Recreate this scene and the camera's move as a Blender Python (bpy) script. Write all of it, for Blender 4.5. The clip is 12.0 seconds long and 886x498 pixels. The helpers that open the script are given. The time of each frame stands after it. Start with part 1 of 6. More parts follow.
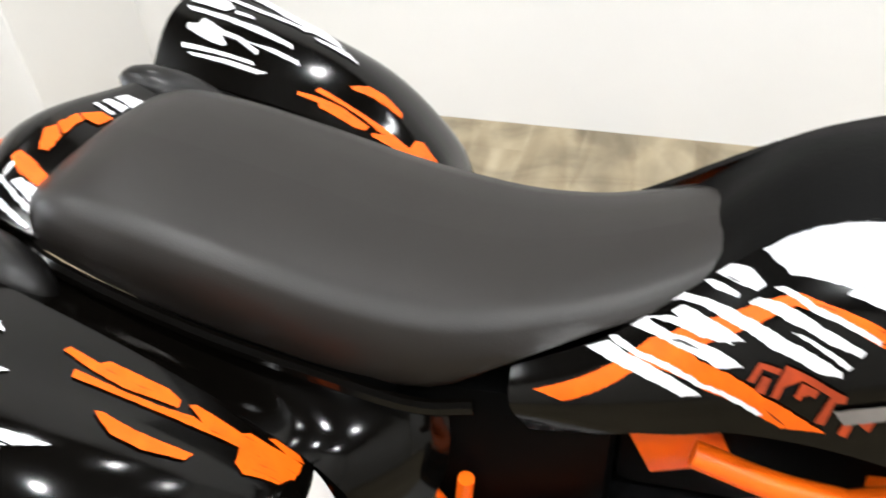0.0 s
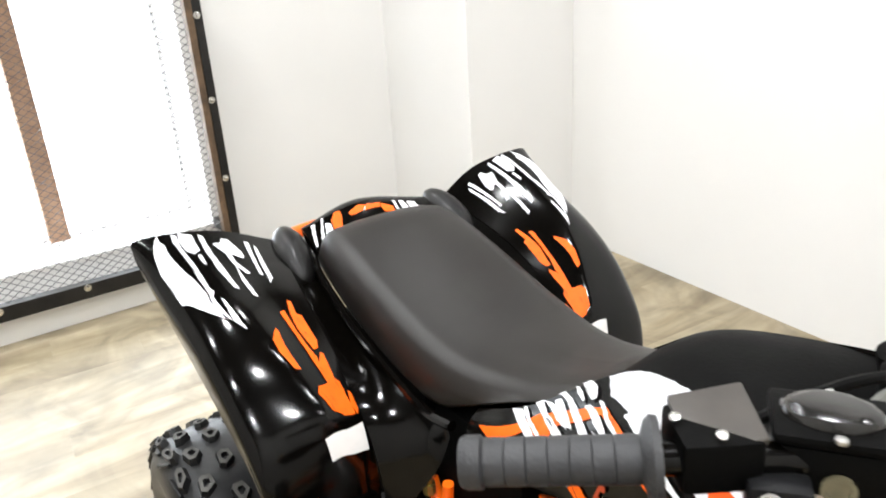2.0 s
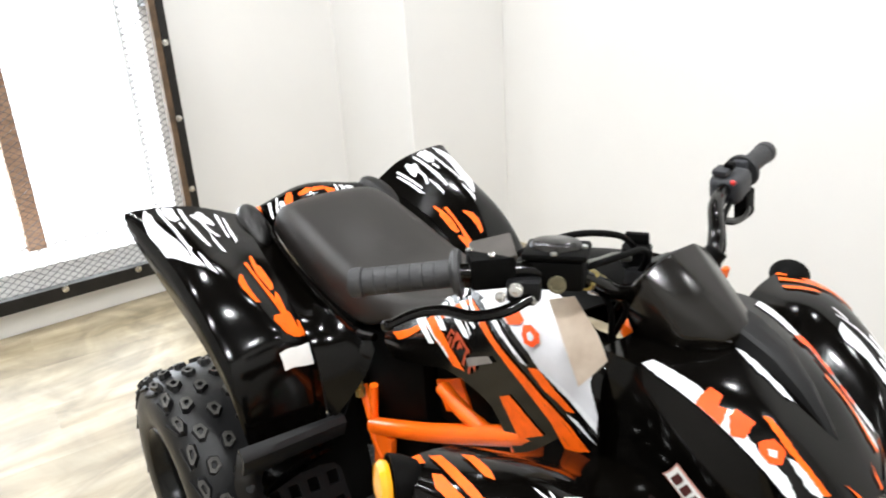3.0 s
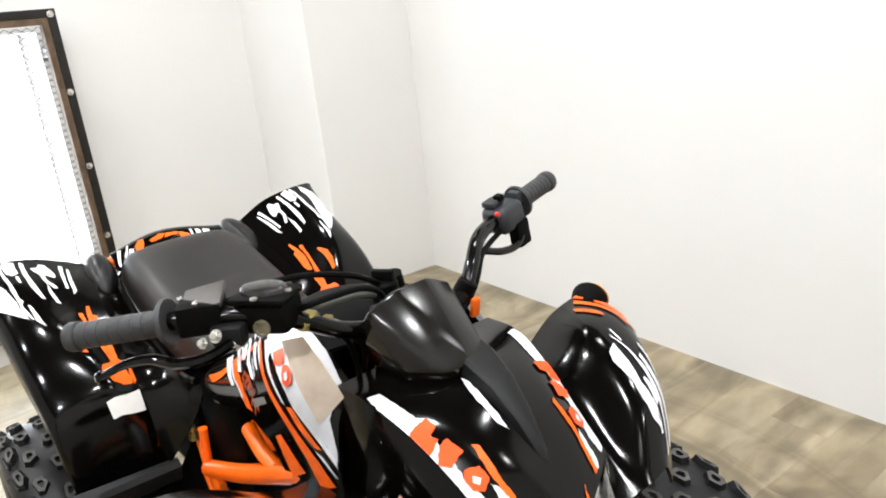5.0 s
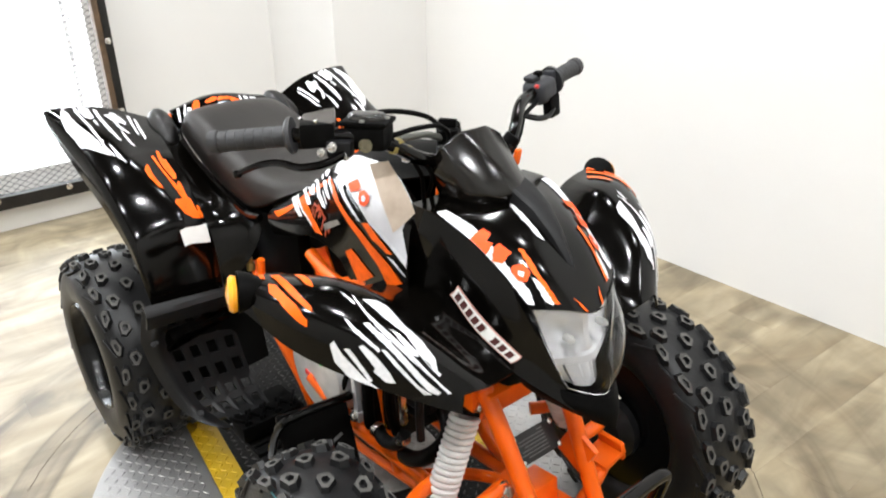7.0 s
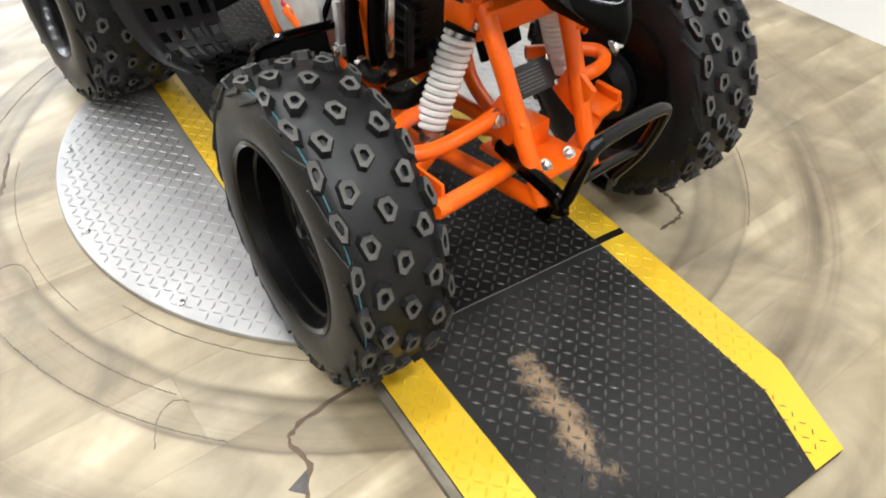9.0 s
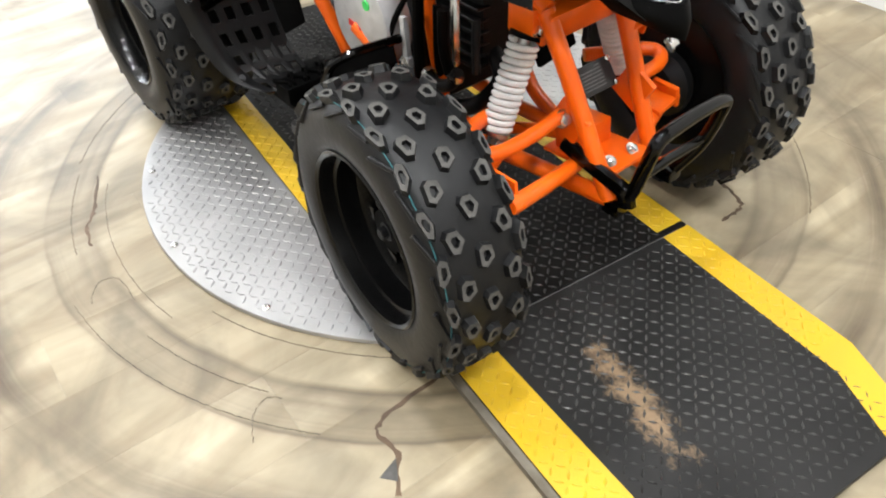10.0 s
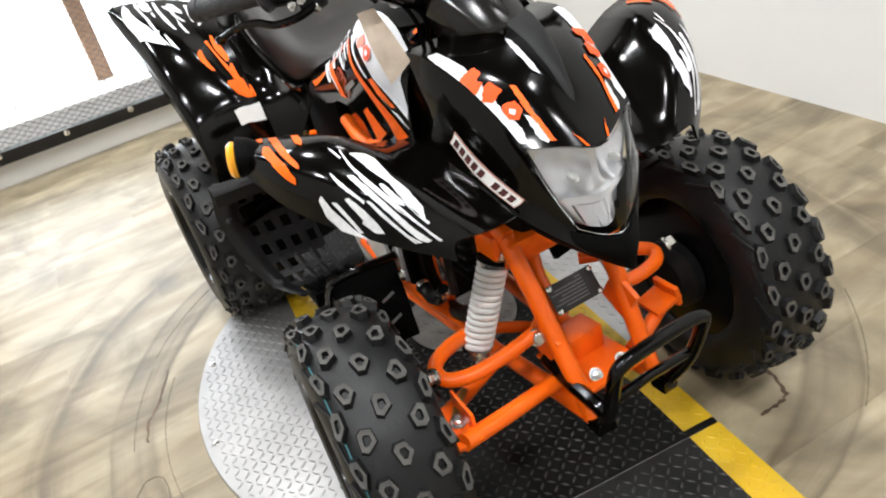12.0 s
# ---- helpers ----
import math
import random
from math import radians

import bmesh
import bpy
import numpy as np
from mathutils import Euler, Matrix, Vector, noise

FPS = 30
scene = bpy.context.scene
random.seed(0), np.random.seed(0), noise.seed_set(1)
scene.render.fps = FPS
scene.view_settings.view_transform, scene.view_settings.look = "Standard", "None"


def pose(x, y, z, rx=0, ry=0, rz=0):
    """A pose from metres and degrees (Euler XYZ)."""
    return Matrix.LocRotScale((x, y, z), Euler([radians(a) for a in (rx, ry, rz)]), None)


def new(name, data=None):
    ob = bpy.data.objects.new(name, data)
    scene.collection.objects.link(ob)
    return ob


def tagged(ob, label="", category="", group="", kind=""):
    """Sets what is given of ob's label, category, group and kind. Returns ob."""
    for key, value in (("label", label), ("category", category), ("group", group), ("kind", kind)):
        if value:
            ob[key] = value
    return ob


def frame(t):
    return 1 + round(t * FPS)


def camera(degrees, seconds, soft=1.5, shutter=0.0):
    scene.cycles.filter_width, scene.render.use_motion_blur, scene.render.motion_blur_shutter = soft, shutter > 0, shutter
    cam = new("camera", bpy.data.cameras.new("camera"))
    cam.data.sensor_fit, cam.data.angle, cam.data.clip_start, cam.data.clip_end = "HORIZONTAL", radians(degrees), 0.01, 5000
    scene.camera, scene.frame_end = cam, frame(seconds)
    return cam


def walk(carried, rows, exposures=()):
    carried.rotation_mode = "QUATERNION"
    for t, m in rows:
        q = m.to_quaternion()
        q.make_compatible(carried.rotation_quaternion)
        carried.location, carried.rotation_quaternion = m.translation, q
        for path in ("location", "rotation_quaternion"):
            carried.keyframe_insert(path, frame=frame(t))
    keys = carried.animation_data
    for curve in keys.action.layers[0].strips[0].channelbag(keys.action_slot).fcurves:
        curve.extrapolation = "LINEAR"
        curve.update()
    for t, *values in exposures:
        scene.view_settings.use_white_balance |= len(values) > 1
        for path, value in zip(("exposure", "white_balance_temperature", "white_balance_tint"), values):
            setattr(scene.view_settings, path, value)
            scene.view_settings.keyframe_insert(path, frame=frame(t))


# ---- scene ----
cam = camera(62.80, 12.0, soft=1.9, shutter=0.2)
PATH = [
    (0.0, 0.0809, -0.5690, 1.2170, 52.00, 3.35, 14.52),
    (0.5, 0.0902, -0.5052, 1.2065, 56.05, 8.13, 33.73),
    (1.0, 0.2971, -0.6368, 1.2512, 64.65, 7.53, 42.38),
    (1.5, 0.4679, -0.6881, 1.3084, 65.99, 3.69, 46.72),
    (2.0, 0.6811, -0.6118, 1.3042, 67.95, 3.25, 55.49),
    (2.5, 0.8488, -0.6137, 1.2861, 67.95, 1.96, 57.01),
    (3.0, 1.0392, -0.7636, 1.3067, 69.99, 3.38, 52.45),
    (3.5, 1.1543, -0.7498, 1.3176, 69.67, 2.55, 47.78),
    (5.5, 1.3111, -0.4916, 1.3080, 72.32, 6.74, 50.57),
    (6.0, 1.3894, -0.6718, 1.3469, 71.80, 8.43, 47.17),
    (6.5, 1.4102, -0.7870, 1.3199, 68.95, 3.80, 48.45),
    (7.0, 1.3854, -0.8106, 1.2827, 65.95, 0.92, 49.49),
    (7.5, 1.3814, -0.8264, 1.2123, 60.74, -1.00, 50.60),
    (9.5, 1.3974, -0.8924, 1.0373, 45.07, -2.37, 48.80),
    (10.0, 1.4062, -0.9353, 1.0751, 47.36, 1.73, 50.08),
    (10.5, 1.4394, -0.9269, 1.1363, 49.35, 2.73, 54.36),
    (11.0, 1.5009, -0.7868, 1.1675, 52.58, 3.70, 53.18),
    (11.5, 1.5314, -0.7075, 1.1880, 56.14, 1.60, 56.66),
    (12.0, 1.5243, -0.6152, 1.2049, 57.28, 10.93, 58.41),
]
walk(cam, [(t, pose(x, y, z, rx, ry, rz)) for t, x, y, z, rx, ry, rz in PATH], exposures=[(0.0, 0.35), (0.5, 0.33), (1.5, 0.33), (2.5, 0.30), (3.5, 0.24), (5.5, 0.2), (6.5, 0.25), (7.5, 0.34), (9.5, 0.42), (10.5, 0.35), (11.5, 0.19), (12.0, 0.1)])

# ---- world and light ----
world = bpy.data.worlds.new("world")
scene.world = world
world.use_nodes = True
wn = world.node_tree
sky = wn.nodes.new("ShaderNodeTexSky")
sky.sky_type = 'NISHITA'
sky.sun_disc = False
sky.sun_elevation, sky.sun_rotation = radians(35), radians(200)
wn.links.new(sky.outputs[0], wn.nodes["Background"].inputs[0])
wn.nodes["Background"].inputs[1].default_value = 0.12

CEIL = 3.1


def area_lamp(name, m, size, watts, colour, shape='DISK', size_y=None):
    d = bpy.data.lights.new(name, 'AREA')
    d.shape, d.size, d.energy, d.color = shape, size, watts, colour
    if size_y:
        d.size_y = size_y
    ob = new(name, d)
    ob.matrix_world = m
    return ob


LAMPS = [(x, y) for x in (-1.95, -0.6, 0.75, 2.1) for y in (-3.0, -1.7, -0.35)] + [(x, 1.0) for x in (-1.2, 0.0, 1.2, 2.4)]
for lx, ly in LAMPS:
    area_lamp("spot_light", pose(lx, ly, CEIL - 0.02), 0.16, 8.8 if ly > 0.5 else 30.0 if lx > 2.0 else 19.5 if lx < -1.5 else 22.5, (0.965, 0.985, 1.0))
# daylight in the window opening
area_lamp("window_daylight", pose(-2.80, -0.62, 0.83, 90, 0, -90), 1.6, 32.0, (0.86, 0.93, 1.0), 'RECTANGLE', 1.1)


# ---- materials ----
def mat(name, base, rough=0.5, metal=0.0, coat=0.0, spec=0.5, bump=0.0, bscale=40.0, var=0.0, vscale=6.0, dark=None, trans=0.0, wear=0.0):
    m = bpy.data.materials.new(name)
    m.use_nodes = True
    nt = m.node_tree
    b = nt.nodes["Principled BSDF"]
    b.inputs["Base Color"].default_value = (*base, 1)
    b.inputs["Roughness"].default_value = rough
    b.inputs["Metallic"].default_value = metal
    b.inputs["Coat Weight"].default_value = coat
    b.inputs["Coat Roughness"].default_value = 0.06
    b.inputs["Specular IOR Level"].default_value = spec
    b.inputs["Transmission Weight"].default_value = trans
    tc = nt.nodes.new("ShaderNodeTexCoord")
    if var > 0:
        n = nt.nodes.new("ShaderNodeTexNoise")
        n.inputs["Scale"].default_value, n.inputs["Detail"].default_value = vscale, 6
        nt.links.new(tc.outputs["Object"], n.inputs["Vector"])
        r = nt.nodes.new("ShaderNodeMapRange")
        r.inputs[1].default_value, r.inputs[2].default_value = 0.3, 0.7
        nt.links.new(n.outputs[0], r.inputs[0])
        mx = nt.nodes.new("ShaderNodeMix")
        mx.data_type = 'RGBA'
        d = dark if dark else tuple(c * (1 - var) for c in base)
        mx.inputs[6].default_value, mx.inputs[7].default_value = (*d, 1), (*base, 1)
        nt.links.new(r.outputs[0], mx.inputs[0])
        nt.links.new(mx.outputs[2], b.inputs["Base Color"])
        r2 = nt.nodes.new("ShaderNodeMapRange")
        r2.inputs[3].default_value, r2.inputs[4].default_value = min(1, rough * 1.25), rough * 0.85
        nt.links.new(n.outputs[0], r2.inputs[0])
        nt.links.new(r2.outputs[0], b.inputs["Roughness"])
    if bump > 0:
        n = nt.nodes.new("ShaderNodeTexNoise")
        n.inputs["Scale"].default_value, n.inputs["Detail"].default_value = bscale, 4
        nt.links.new(tc.outputs["Object"], n.inputs["Vector"])
        bp = nt.nodes.new("ShaderNodeBump")
        bp.inputs["Strength"].default_value, bp.inputs["Distance"].default_value = bump, 0.002
        nt.links.new(n.outputs[0], bp.inputs["Height"])
        nt.links.new(bp.outputs[0], b.inputs["Normal"])
    return m


M_GLOSS = mat("gloss_black_plastic", (0.0016, 0.0013, 0.0010), 0.11, spec=0.25, var=0.3, vscale=9)
M_SATIN = mat("satin_black_plastic", (0.0020, 0.0019, 0.0018), 0.52, spec=0.06, var=0.3, vscale=14, bump=0.15, bscale=220)
M_MATT = mat("matt_black_metal", (0.0015, 0.0015, 0.0015), 0.5, spec=0.04, var=0.35, vscale=20)
M_SEAT = mat("seat_vinyl", (0.0085, 0.0064, 0.0050), 0.40, spec=0.38, var=0.18, vscale=7, bump=0.12, bscale=520)
M_RUBBER = mat("tyre_rubber", (0.0100, 0.0100, 0.0106), 0.40, spec=0.30, var=0.35, vscale=18, bump=0.3, bscale=90)
M_WORN = mat("worn_rubber", (0.105, 0.100, 0.092), 0.8, var=0.6, vscale=40, bump=0.3, bscale=120)
M_SWITCH = mat("blue_grey_plastic", (0.030, 0.031, 0.036), 0.45, spec=0.35, var=0.3, vscale=30)
M_CAP = mat("grey_brown_plastic", (0.045, 0.038, 0.032), 0.42, spec=0.4, var=0.25, vscale=30)
M_GRIP = mat("grip_rubber", (0.026, 0.026, 0.028), 0.55, var=0.3, vscale=30, bump=0.4, bscale=260)
M_ORANGE = mat("orange_paint", (0.97, 0.140, 0.005), 0.30, spec=0.35, coat=0.12, var=0.14, vscale=16)
M_DECO = mat("orange_decal", (0.96, 0.128, 0.004), 0.4, spec=0.22, var=0.2, vscale=60)
M_DECW = mat("white_decal", (0.76, 0.76, 0.78), 0.38, coat=0.2, var=0.2, vscale=110, dark=(0.62, 0.62, 0.64))
M_DECR = mat("red_decal", (0.62, 0.02, 0.015), 0.4, var=0.2, vscale=50)
M_DULL = mat("dull_grey_print", (0.20, 0.18, 0.165), 0.5, var=0.3, vscale=40)
M_ETCH = mat("dark_orange_print", (0.42, 0.045, 0.005), 0.45, var=0.4, vscale=60)
M_SALMON = mat("salmon_print", (0.55, 0.27, 0.22), 0.4, var=0.2, vscale=60)
M_DECR2 = mat("orange_red_decal", (0.93, 0.085, 0.006), 0.4, spec=0.2, var=0.15, vscale=40)
M_POD = mat("bronze_black_plastic", (0.006, 0.0048, 0.0036), 0.17, spec=0.42, var=0.3, vscale=12)
M_LID = mat("polished_black_cap", (0.012, 0.011, 0.010), 0.16, spec=0.5, coat=0.15, var=0.2, vscale=30)
M_SIGHT = mat("fluid_sight_glass", (0.16, 0.14, 0.085), 0.12, spec=0.6, coat=0.4, var=0.4, vscale=60)
M_HOSE = mat("grey_hose_rubber", (0.10, 0.10, 0.088), 0.5, var=0.3, vscale=40)
M_TRIM = mat("scuffed_aluminium", (0.30, 0.27, 0.22), 0.5, 0.4, var=0.6, vscale=14, dark=(0.13, 0.11, 0.08))
M_LUMP = mat("moulded_black_plastic", (0.0035, 0.0032, 0.003), 0.3, spec=0.3, var=0.2, vscale=9)
M_SILV = mat("silver_decal", (0.62, 0.62, 0.65), 0.3, var=0.15, vscale=25)
M_TAN = mat("buff_paper", (0.80, 0.69, 0.58), 0.6, var=0.25, vscale=20, dark=(0.52, 0.40, 0.30))
M_STICK = mat("sticker_paper", (0.80, 0.79, 0.76), 0.55, var=0.08, vscale=30)
M_ALU = mat("cast_aluminium", (0.55, 0.55, 0.54), 0.33, 1.0, var=0.25, vscale=25, bump=0.1, bscale=120)
M_STEEL = mat("zinc_steel", (0.72, 0.70, 0.66), 0.25, 1.0, var=0.3, vscale=40)
M_SPRING = mat("white_spring_paint", (0.84, 0.84, 0.82), 0.35, coat=0.3, var=0.2, vscale=40)
M_BRASS = mat("yellowed_zinc", (0.45, 0.36, 0.12), 0.35, 0.9, var=0.4, vscale=40)
M_AMBER = mat("amber_plastic", (0.90, 0.36, 0.01), 0.15, coat=0.5, var=0.15, vscale=60)
M_ENG = mat("dark_engine", (0.014, 0.014, 0.015), 0.4, 0.4, spec=0.25, var=0.5, vscale=30, bump=0.3, bscale=80)
M_PLATEK = mat("printed_black_plate", (0.02, 0.02, 0.02), 0.35, var=0.2, vscale=40)
M_GREY = mat("grey_print", (0.12, 0.12, 0.12), 0.5)
M_YEL = mat("yellow_strip_paint", (0.68, 0.41, 0.010), 0.42, var=0.3, vscale=9, dark=(0.60, 0.40, 0.02), bump=0.2, bscale=120)
M_GREEN = mat("green_dot", (0.05, 0.62, 0.12), 0.5)
M_BLK = mat("black_tread_plate", (0.014, 0.013, 0.012), 0.5, 0.0, spec=0.12, var=0.6, vscale=5, dark=(0.004, 0.004, 0.004), bump=0.2, bscale=70)
M_BLKW = mat("worn_tread_bars", (0.10, 0.098, 0.094), 0.40, 0.4, var=0.8, vscale=3, dark=(0.012, 0.012, 0.012))
M_REFL = mat("silvered_reflector", (0.92, 0.92, 0.93), 0.20, 0.55, var=0.08, vscale=30)
M_COVER = mat("cast_cover", (0.66, 0.66, 0.67), 0.38, 0.45, var=0.25, vscale=25, bump=0.1, bscale=120)
M_SPINE = mat("grained_plastic", (0.007, 0.007, 0.0075), 0.45, spec=0.24, var=0.2, vscale=30, bump=0.2, bscale=300)
M_RIM = mat("gloss_black_steel", (0.003, 0.003, 0.003), 0.2, spec=0.3, var=0.3, vscale=20)
M_CRACK = mat("dirt_in_joint", (0.13, 0.10, 0.068), 0.8, var=0.5, vscale=30)
M_INK = mat("dark_red_print", (0.075, 0.016, 0.014), 0.5, var=0.2, vscale=60)
M_DISC = mat("aluminium_tread_plate", (0.45, 0.445, 0.44), 0.36, 0.6, var=0.25, vscale=7, bump=0.12, bscale=60)
M_HUB = mat("scuffed_hub_plate", (0.36, 0.345, 0.33), 0.42, 0.5, var=0.5, vscale=14, dark=(0.20, 0.18, 0.165))
M_NET = mat("grey_black_plastic", (0.0085, 0.0085, 0.009), 0.42, spec=0.28, var=0.3, vscale=20)
M_FRAMEK = mat("black_steel_frame", (0.022, 0.020, 0.018), 0.45, 0.5, var=0.4, vscale=12)
M_WOODK = mat("dark_stained_wood", (0.14, 0.085, 0.045), 0.6, var=0.6, vscale=22, bump=0.4, bscale=60)
M_MULL = mat("brown_timber", (0.34, 0.20, 0.12), 0.6, var=0.3, vscale=30, bump=0.2)
M_MESH = mat("expanded_metal", (0.10, 0.10, 0.105), 0.45, 0.7, var=0.3, vscale=30)
M_WALL = mat("white_wall_paint", (0.75, 0.74, 0.722), 0.75, var=0.035, vscale=1.6, bump=0.12, bscale=160)
# tone of the unseen ceiling, near black to limit its bounce
M_CEIL = mat("unseen_ceiling_dark", (0.045, 0.045, 0.047), 0.8, var=0.04, vscale=2, bump=0.1, bscale=90)
# grey of the unseen walls, chosen for the bounce and reflections it gives
M_DIM = mat("unseen_wall_grey", (0.47, 0.46, 0.44), 0.8, var=0.1, vscale=2)
M_BASE = mat("white_trim_paint", (0.78, 0.77, 0.74), 0.5, var=0.05, vscale=4)


def lens_mat():
    m = mat("clear_lens", (0.92, 0.93, 0.95), 0.03, spec=0.5, trans=1.0)
    m.node_tree.nodes["Principled BSDF"].inputs["IOR"].default_value = 1.25
    return m


M_LENS = lens_mat()


def brushed(m, ink, cut):
    """Dry-brush print: thin dark gaps running along each stroke, from the film's own print coordinates."""
    nt, L = m.node_tree, m.node_tree.links
    b = nt.nodes["Principled BSDF"]
    uv = nt.nodes.new("ShaderNodeUVMap")
    uv.uv_map = "print"
    mp = nt.nodes.new("ShaderNodeMapping")
    mp.inputs["Scale"].default_value = (16.0, 230.0, 1.0)
    L.new(uv.outputs[0], mp.inputs["Vector"])
    n = nt.nodes.new("ShaderNodeTexNoise")
    n.inputs["Scale"].default_value, n.inputs["Detail"].default_value, n.inputs["Roughness"].default_value = 1.0, 4, 0.6
    L.new(mp.outputs[0], n.inputs["Vector"])
    r = nt.nodes.new("ShaderNodeMapRange")
    r.inputs[1].default_value, r.inputs[2].default_value = cut, cut + 0.035
    L.new(n.outputs[0], r.inputs[0])
    mx = nt.nodes.new("ShaderNodeMix")
    mx.data_type = 'RGBA'
    mx.inputs[7].default_value = (*ink, 1)
    old = b.inputs["Base Color"].links[0].from_socket
    L.new(old, mx.inputs[6])
    L.new(r.outputs[0], mx.inputs[0])
    L.new(mx.outputs[2], b.inputs["Base Color"])


brushed(M_DECW, (0.012, 0.012, 0.012), 0.625)
brushed(M_DECO, (0.05, 0.012, 0.004), 0.63)


def glow(name, colour, k):
    m = bpy.data.materials.new(name)
    m.use_nodes = True
    b = m.node_tree.nodes["Principled BSDF"]
    b.inputs["Base Color"].default_value = (*colour, 1)
    b.inputs["Emission Color"].default_value = (*colour, 1)
    b.inputs["Emission Strength"].default_value = k
    return m


M_LAMP = glow("lamp_lens", (1.0, 0.95, 0.86), 12.0)
M_DAY = glow("daylight_backdrop", (0.96, 0.98, 1.0), 2.2)


def wood_mat():
    """Pale oak planks: long grain, blotches, and scuffed rings left by the turning platform."""
    m = bpy.data.materials.new("oak_plank")
    m.use_nodes = True
    nt, L = m.node_tree, m.node_tree.links
    b = nt.nodes["Principled BSDF"]
    geo = nt.nodes.new("ShaderNodeNewGeometry")
    inf = nt.nodes.new("ShaderNodeObjectInfo")
    mp = nt.nodes.new("ShaderNodeMapping")
    mp.inputs["Scale"].default_value = (6.5, 1.3, 1.0)
    L.new(geo.outputs["Position"], mp.inputs["Vector"])
    off = nt.nodes.new("ShaderNodeVectorMath")
    off.operation = 'MULTIPLY_ADD'
    off.inputs[1].default_value, off.inputs[2].default_value = (1, 1, 1), (0, 0, 0)
    comb = nt.nodes.new("ShaderNodeCombineXYZ")
    mul = nt.nodes.new("ShaderNodeMath")
    mul.operation, mul.inputs[1].default_value = 'MULTIPLY', 37.0
    L.new(inf.outputs["Random"], mul.inputs[0])
    L.new(mul.outputs[0], comb.inputs[0])
    L.new(mul.outputs[0], comb.inputs[1])
    L.new(mp.outputs[0], off.inputs[0])
    L.new(comb.outputs[0], off.inputs[2])
    n1 = nt.nodes.new("ShaderNodeTexNoise")
    n1.inputs["Scale"].default_value, n1.inputs["Detail"].default_value, n1.inputs["Distortion"].default_value = 1.0, 9, 1.3
    L.new(off.outputs[0], n1.inputs["Vector"])
    cr = nt.nodes.new("ShaderNodeValToRGB")
    e = cr.color_ramp.elements
    e[0].position, e[0].color = 0.24, (0.190, 0.143, 0.083, 1)
    e[1].position, e[1].color = 0.72, (0.410, 0.342, 0.230, 1)
    mid = cr.color_ramp.elements.new(0.47)
    mid.color = (0.295, 0.240, 0.152, 1)
    L.new(n1.outputs[0], cr.inputs[0])
    # plank to plank tone
    hsv = nt.nodes.new("ShaderNodeHueSaturation")
    rng = nt.nodes.new("ShaderNodeMapRange")
    rng.inputs[3].default_value, rng.inputs[4].default_value = 0.98, 1.02
    L.new(inf.outputs["Random"], rng.inputs[0])
    L.new(rng.outputs[0], hsv.inputs["Value"])
    L.new(cr.outputs[0], hsv.inputs["Color"])
    # broad stains over several planks
    nb = nt.nodes.new("ShaderNodeTexNoise")
    nb.inputs["Scale"].default_value, nb.inputs["Detail"].default_value, nb.inputs["Distortion"].default_value = 3.4, 8, 1.6
    L.new(geo.outputs["Position"], nb.inputs["Vector"])
    rb2 = nt.nodes.new("ShaderNodeMapRange")
    rb2.inputs[1].default_value, rb2.inputs[2].default_value, rb2.inputs[3].default_value, rb2.inputs[4].default_value = 0.34, 0.60, 0.64, 1.10
    L.new(nb.outputs[0], rb2.inputs[0])
    stain = nt.nodes.new("ShaderNodeHueSaturation")
    L.new(hsv.outputs[0], stain.inputs["Color"])
    L.new(rb2.outputs[0], stain.inputs["Value"])
    # rings
    sub = nt.nodes.new("ShaderNodeVectorMath")
    sub.operation, sub.inputs[1].default_value = 'SUBTRACT', (0.10, 0.05, 0.0)
    L.new(geo.outputs["Position"], sub.inputs[0])
    sep = nt.nodes.new("ShaderNodeSeparateXYZ")
    L.new(sub.outputs[0], sep.inputs[0])
    cmb = nt.nodes.new("ShaderNodeCombineXYZ")
    L.new(sep.outputs[0], cmb.inputs[0])
    L.new(sep.outputs[1], cmb.inputs[1])
    ln = nt.nodes.new("ShaderNodeVectorMath")
    ln.operation = 'LENGTH'
    L.new(cmb.outputs[0], ln.inputs[0])
    nz = nt.nodes.new("ShaderNodeTexNoise")
    nz.inputs["Scale"].default_value, nz.inputs["Detail"].default_value = 3.0, 5
    L.new(geo.outputs["Position"], nz.inputs["Vector"])
    wob = nt.nodes.new("ShaderNodeMath")
    wob.operation, wob.inputs[1].default_value = 'MULTIPLY_ADD', 0.045
    L.new(nz.outputs[0], wob.inputs[0])
    L.new(ln.outputs["Value"], wob.inputs[2])
    rr = nt.nodes.new("ShaderNodeValToRGB")
    rr.color_ramp.interpolation = 'EASE'
    el = rr.color_ramp.elements
    el[0].position, el[0].color = 0.0, (0, 0, 0, 1)
    el[1].position, el[1].color = 1.0, (0, 0, 0, 1)
    for p0, k in ((0.425, 0.0), (0.433, 0.85), (0.440, 0.5), (0.478, 0.45), (0.484, 0.8), (0.490, 0.0), (0.525, 0.0), (0.548, 0.45), (0.560, 0.95), (0.585, 0.6), (0.605, 0.1), (0.64, 0.0), (0.665, 0.4), (0.69, 0.0)):
        q = el.new(p0)
        q.color = (k, k, k, 1)
    half = nt.nodes.new("ShaderNodeMath")
    half.operation, half.inputs[1].default_value = 'MULTIPLY', 0.5
    L.new(wob.outputs[0], half.inputs[0])
    L.new(half.outputs[0], rr.inputs[0])
    n3 = nt.nodes.new("ShaderNodeTexNoise")
    n3.inputs["Scale"].default_value, n3.inputs["Detail"].default_value = 1.7, 8
    L.new(geo.outputs["Position"], n3.inputs["Vector"])
    r3 = nt.nodes.new("ShaderNodeMapRange")
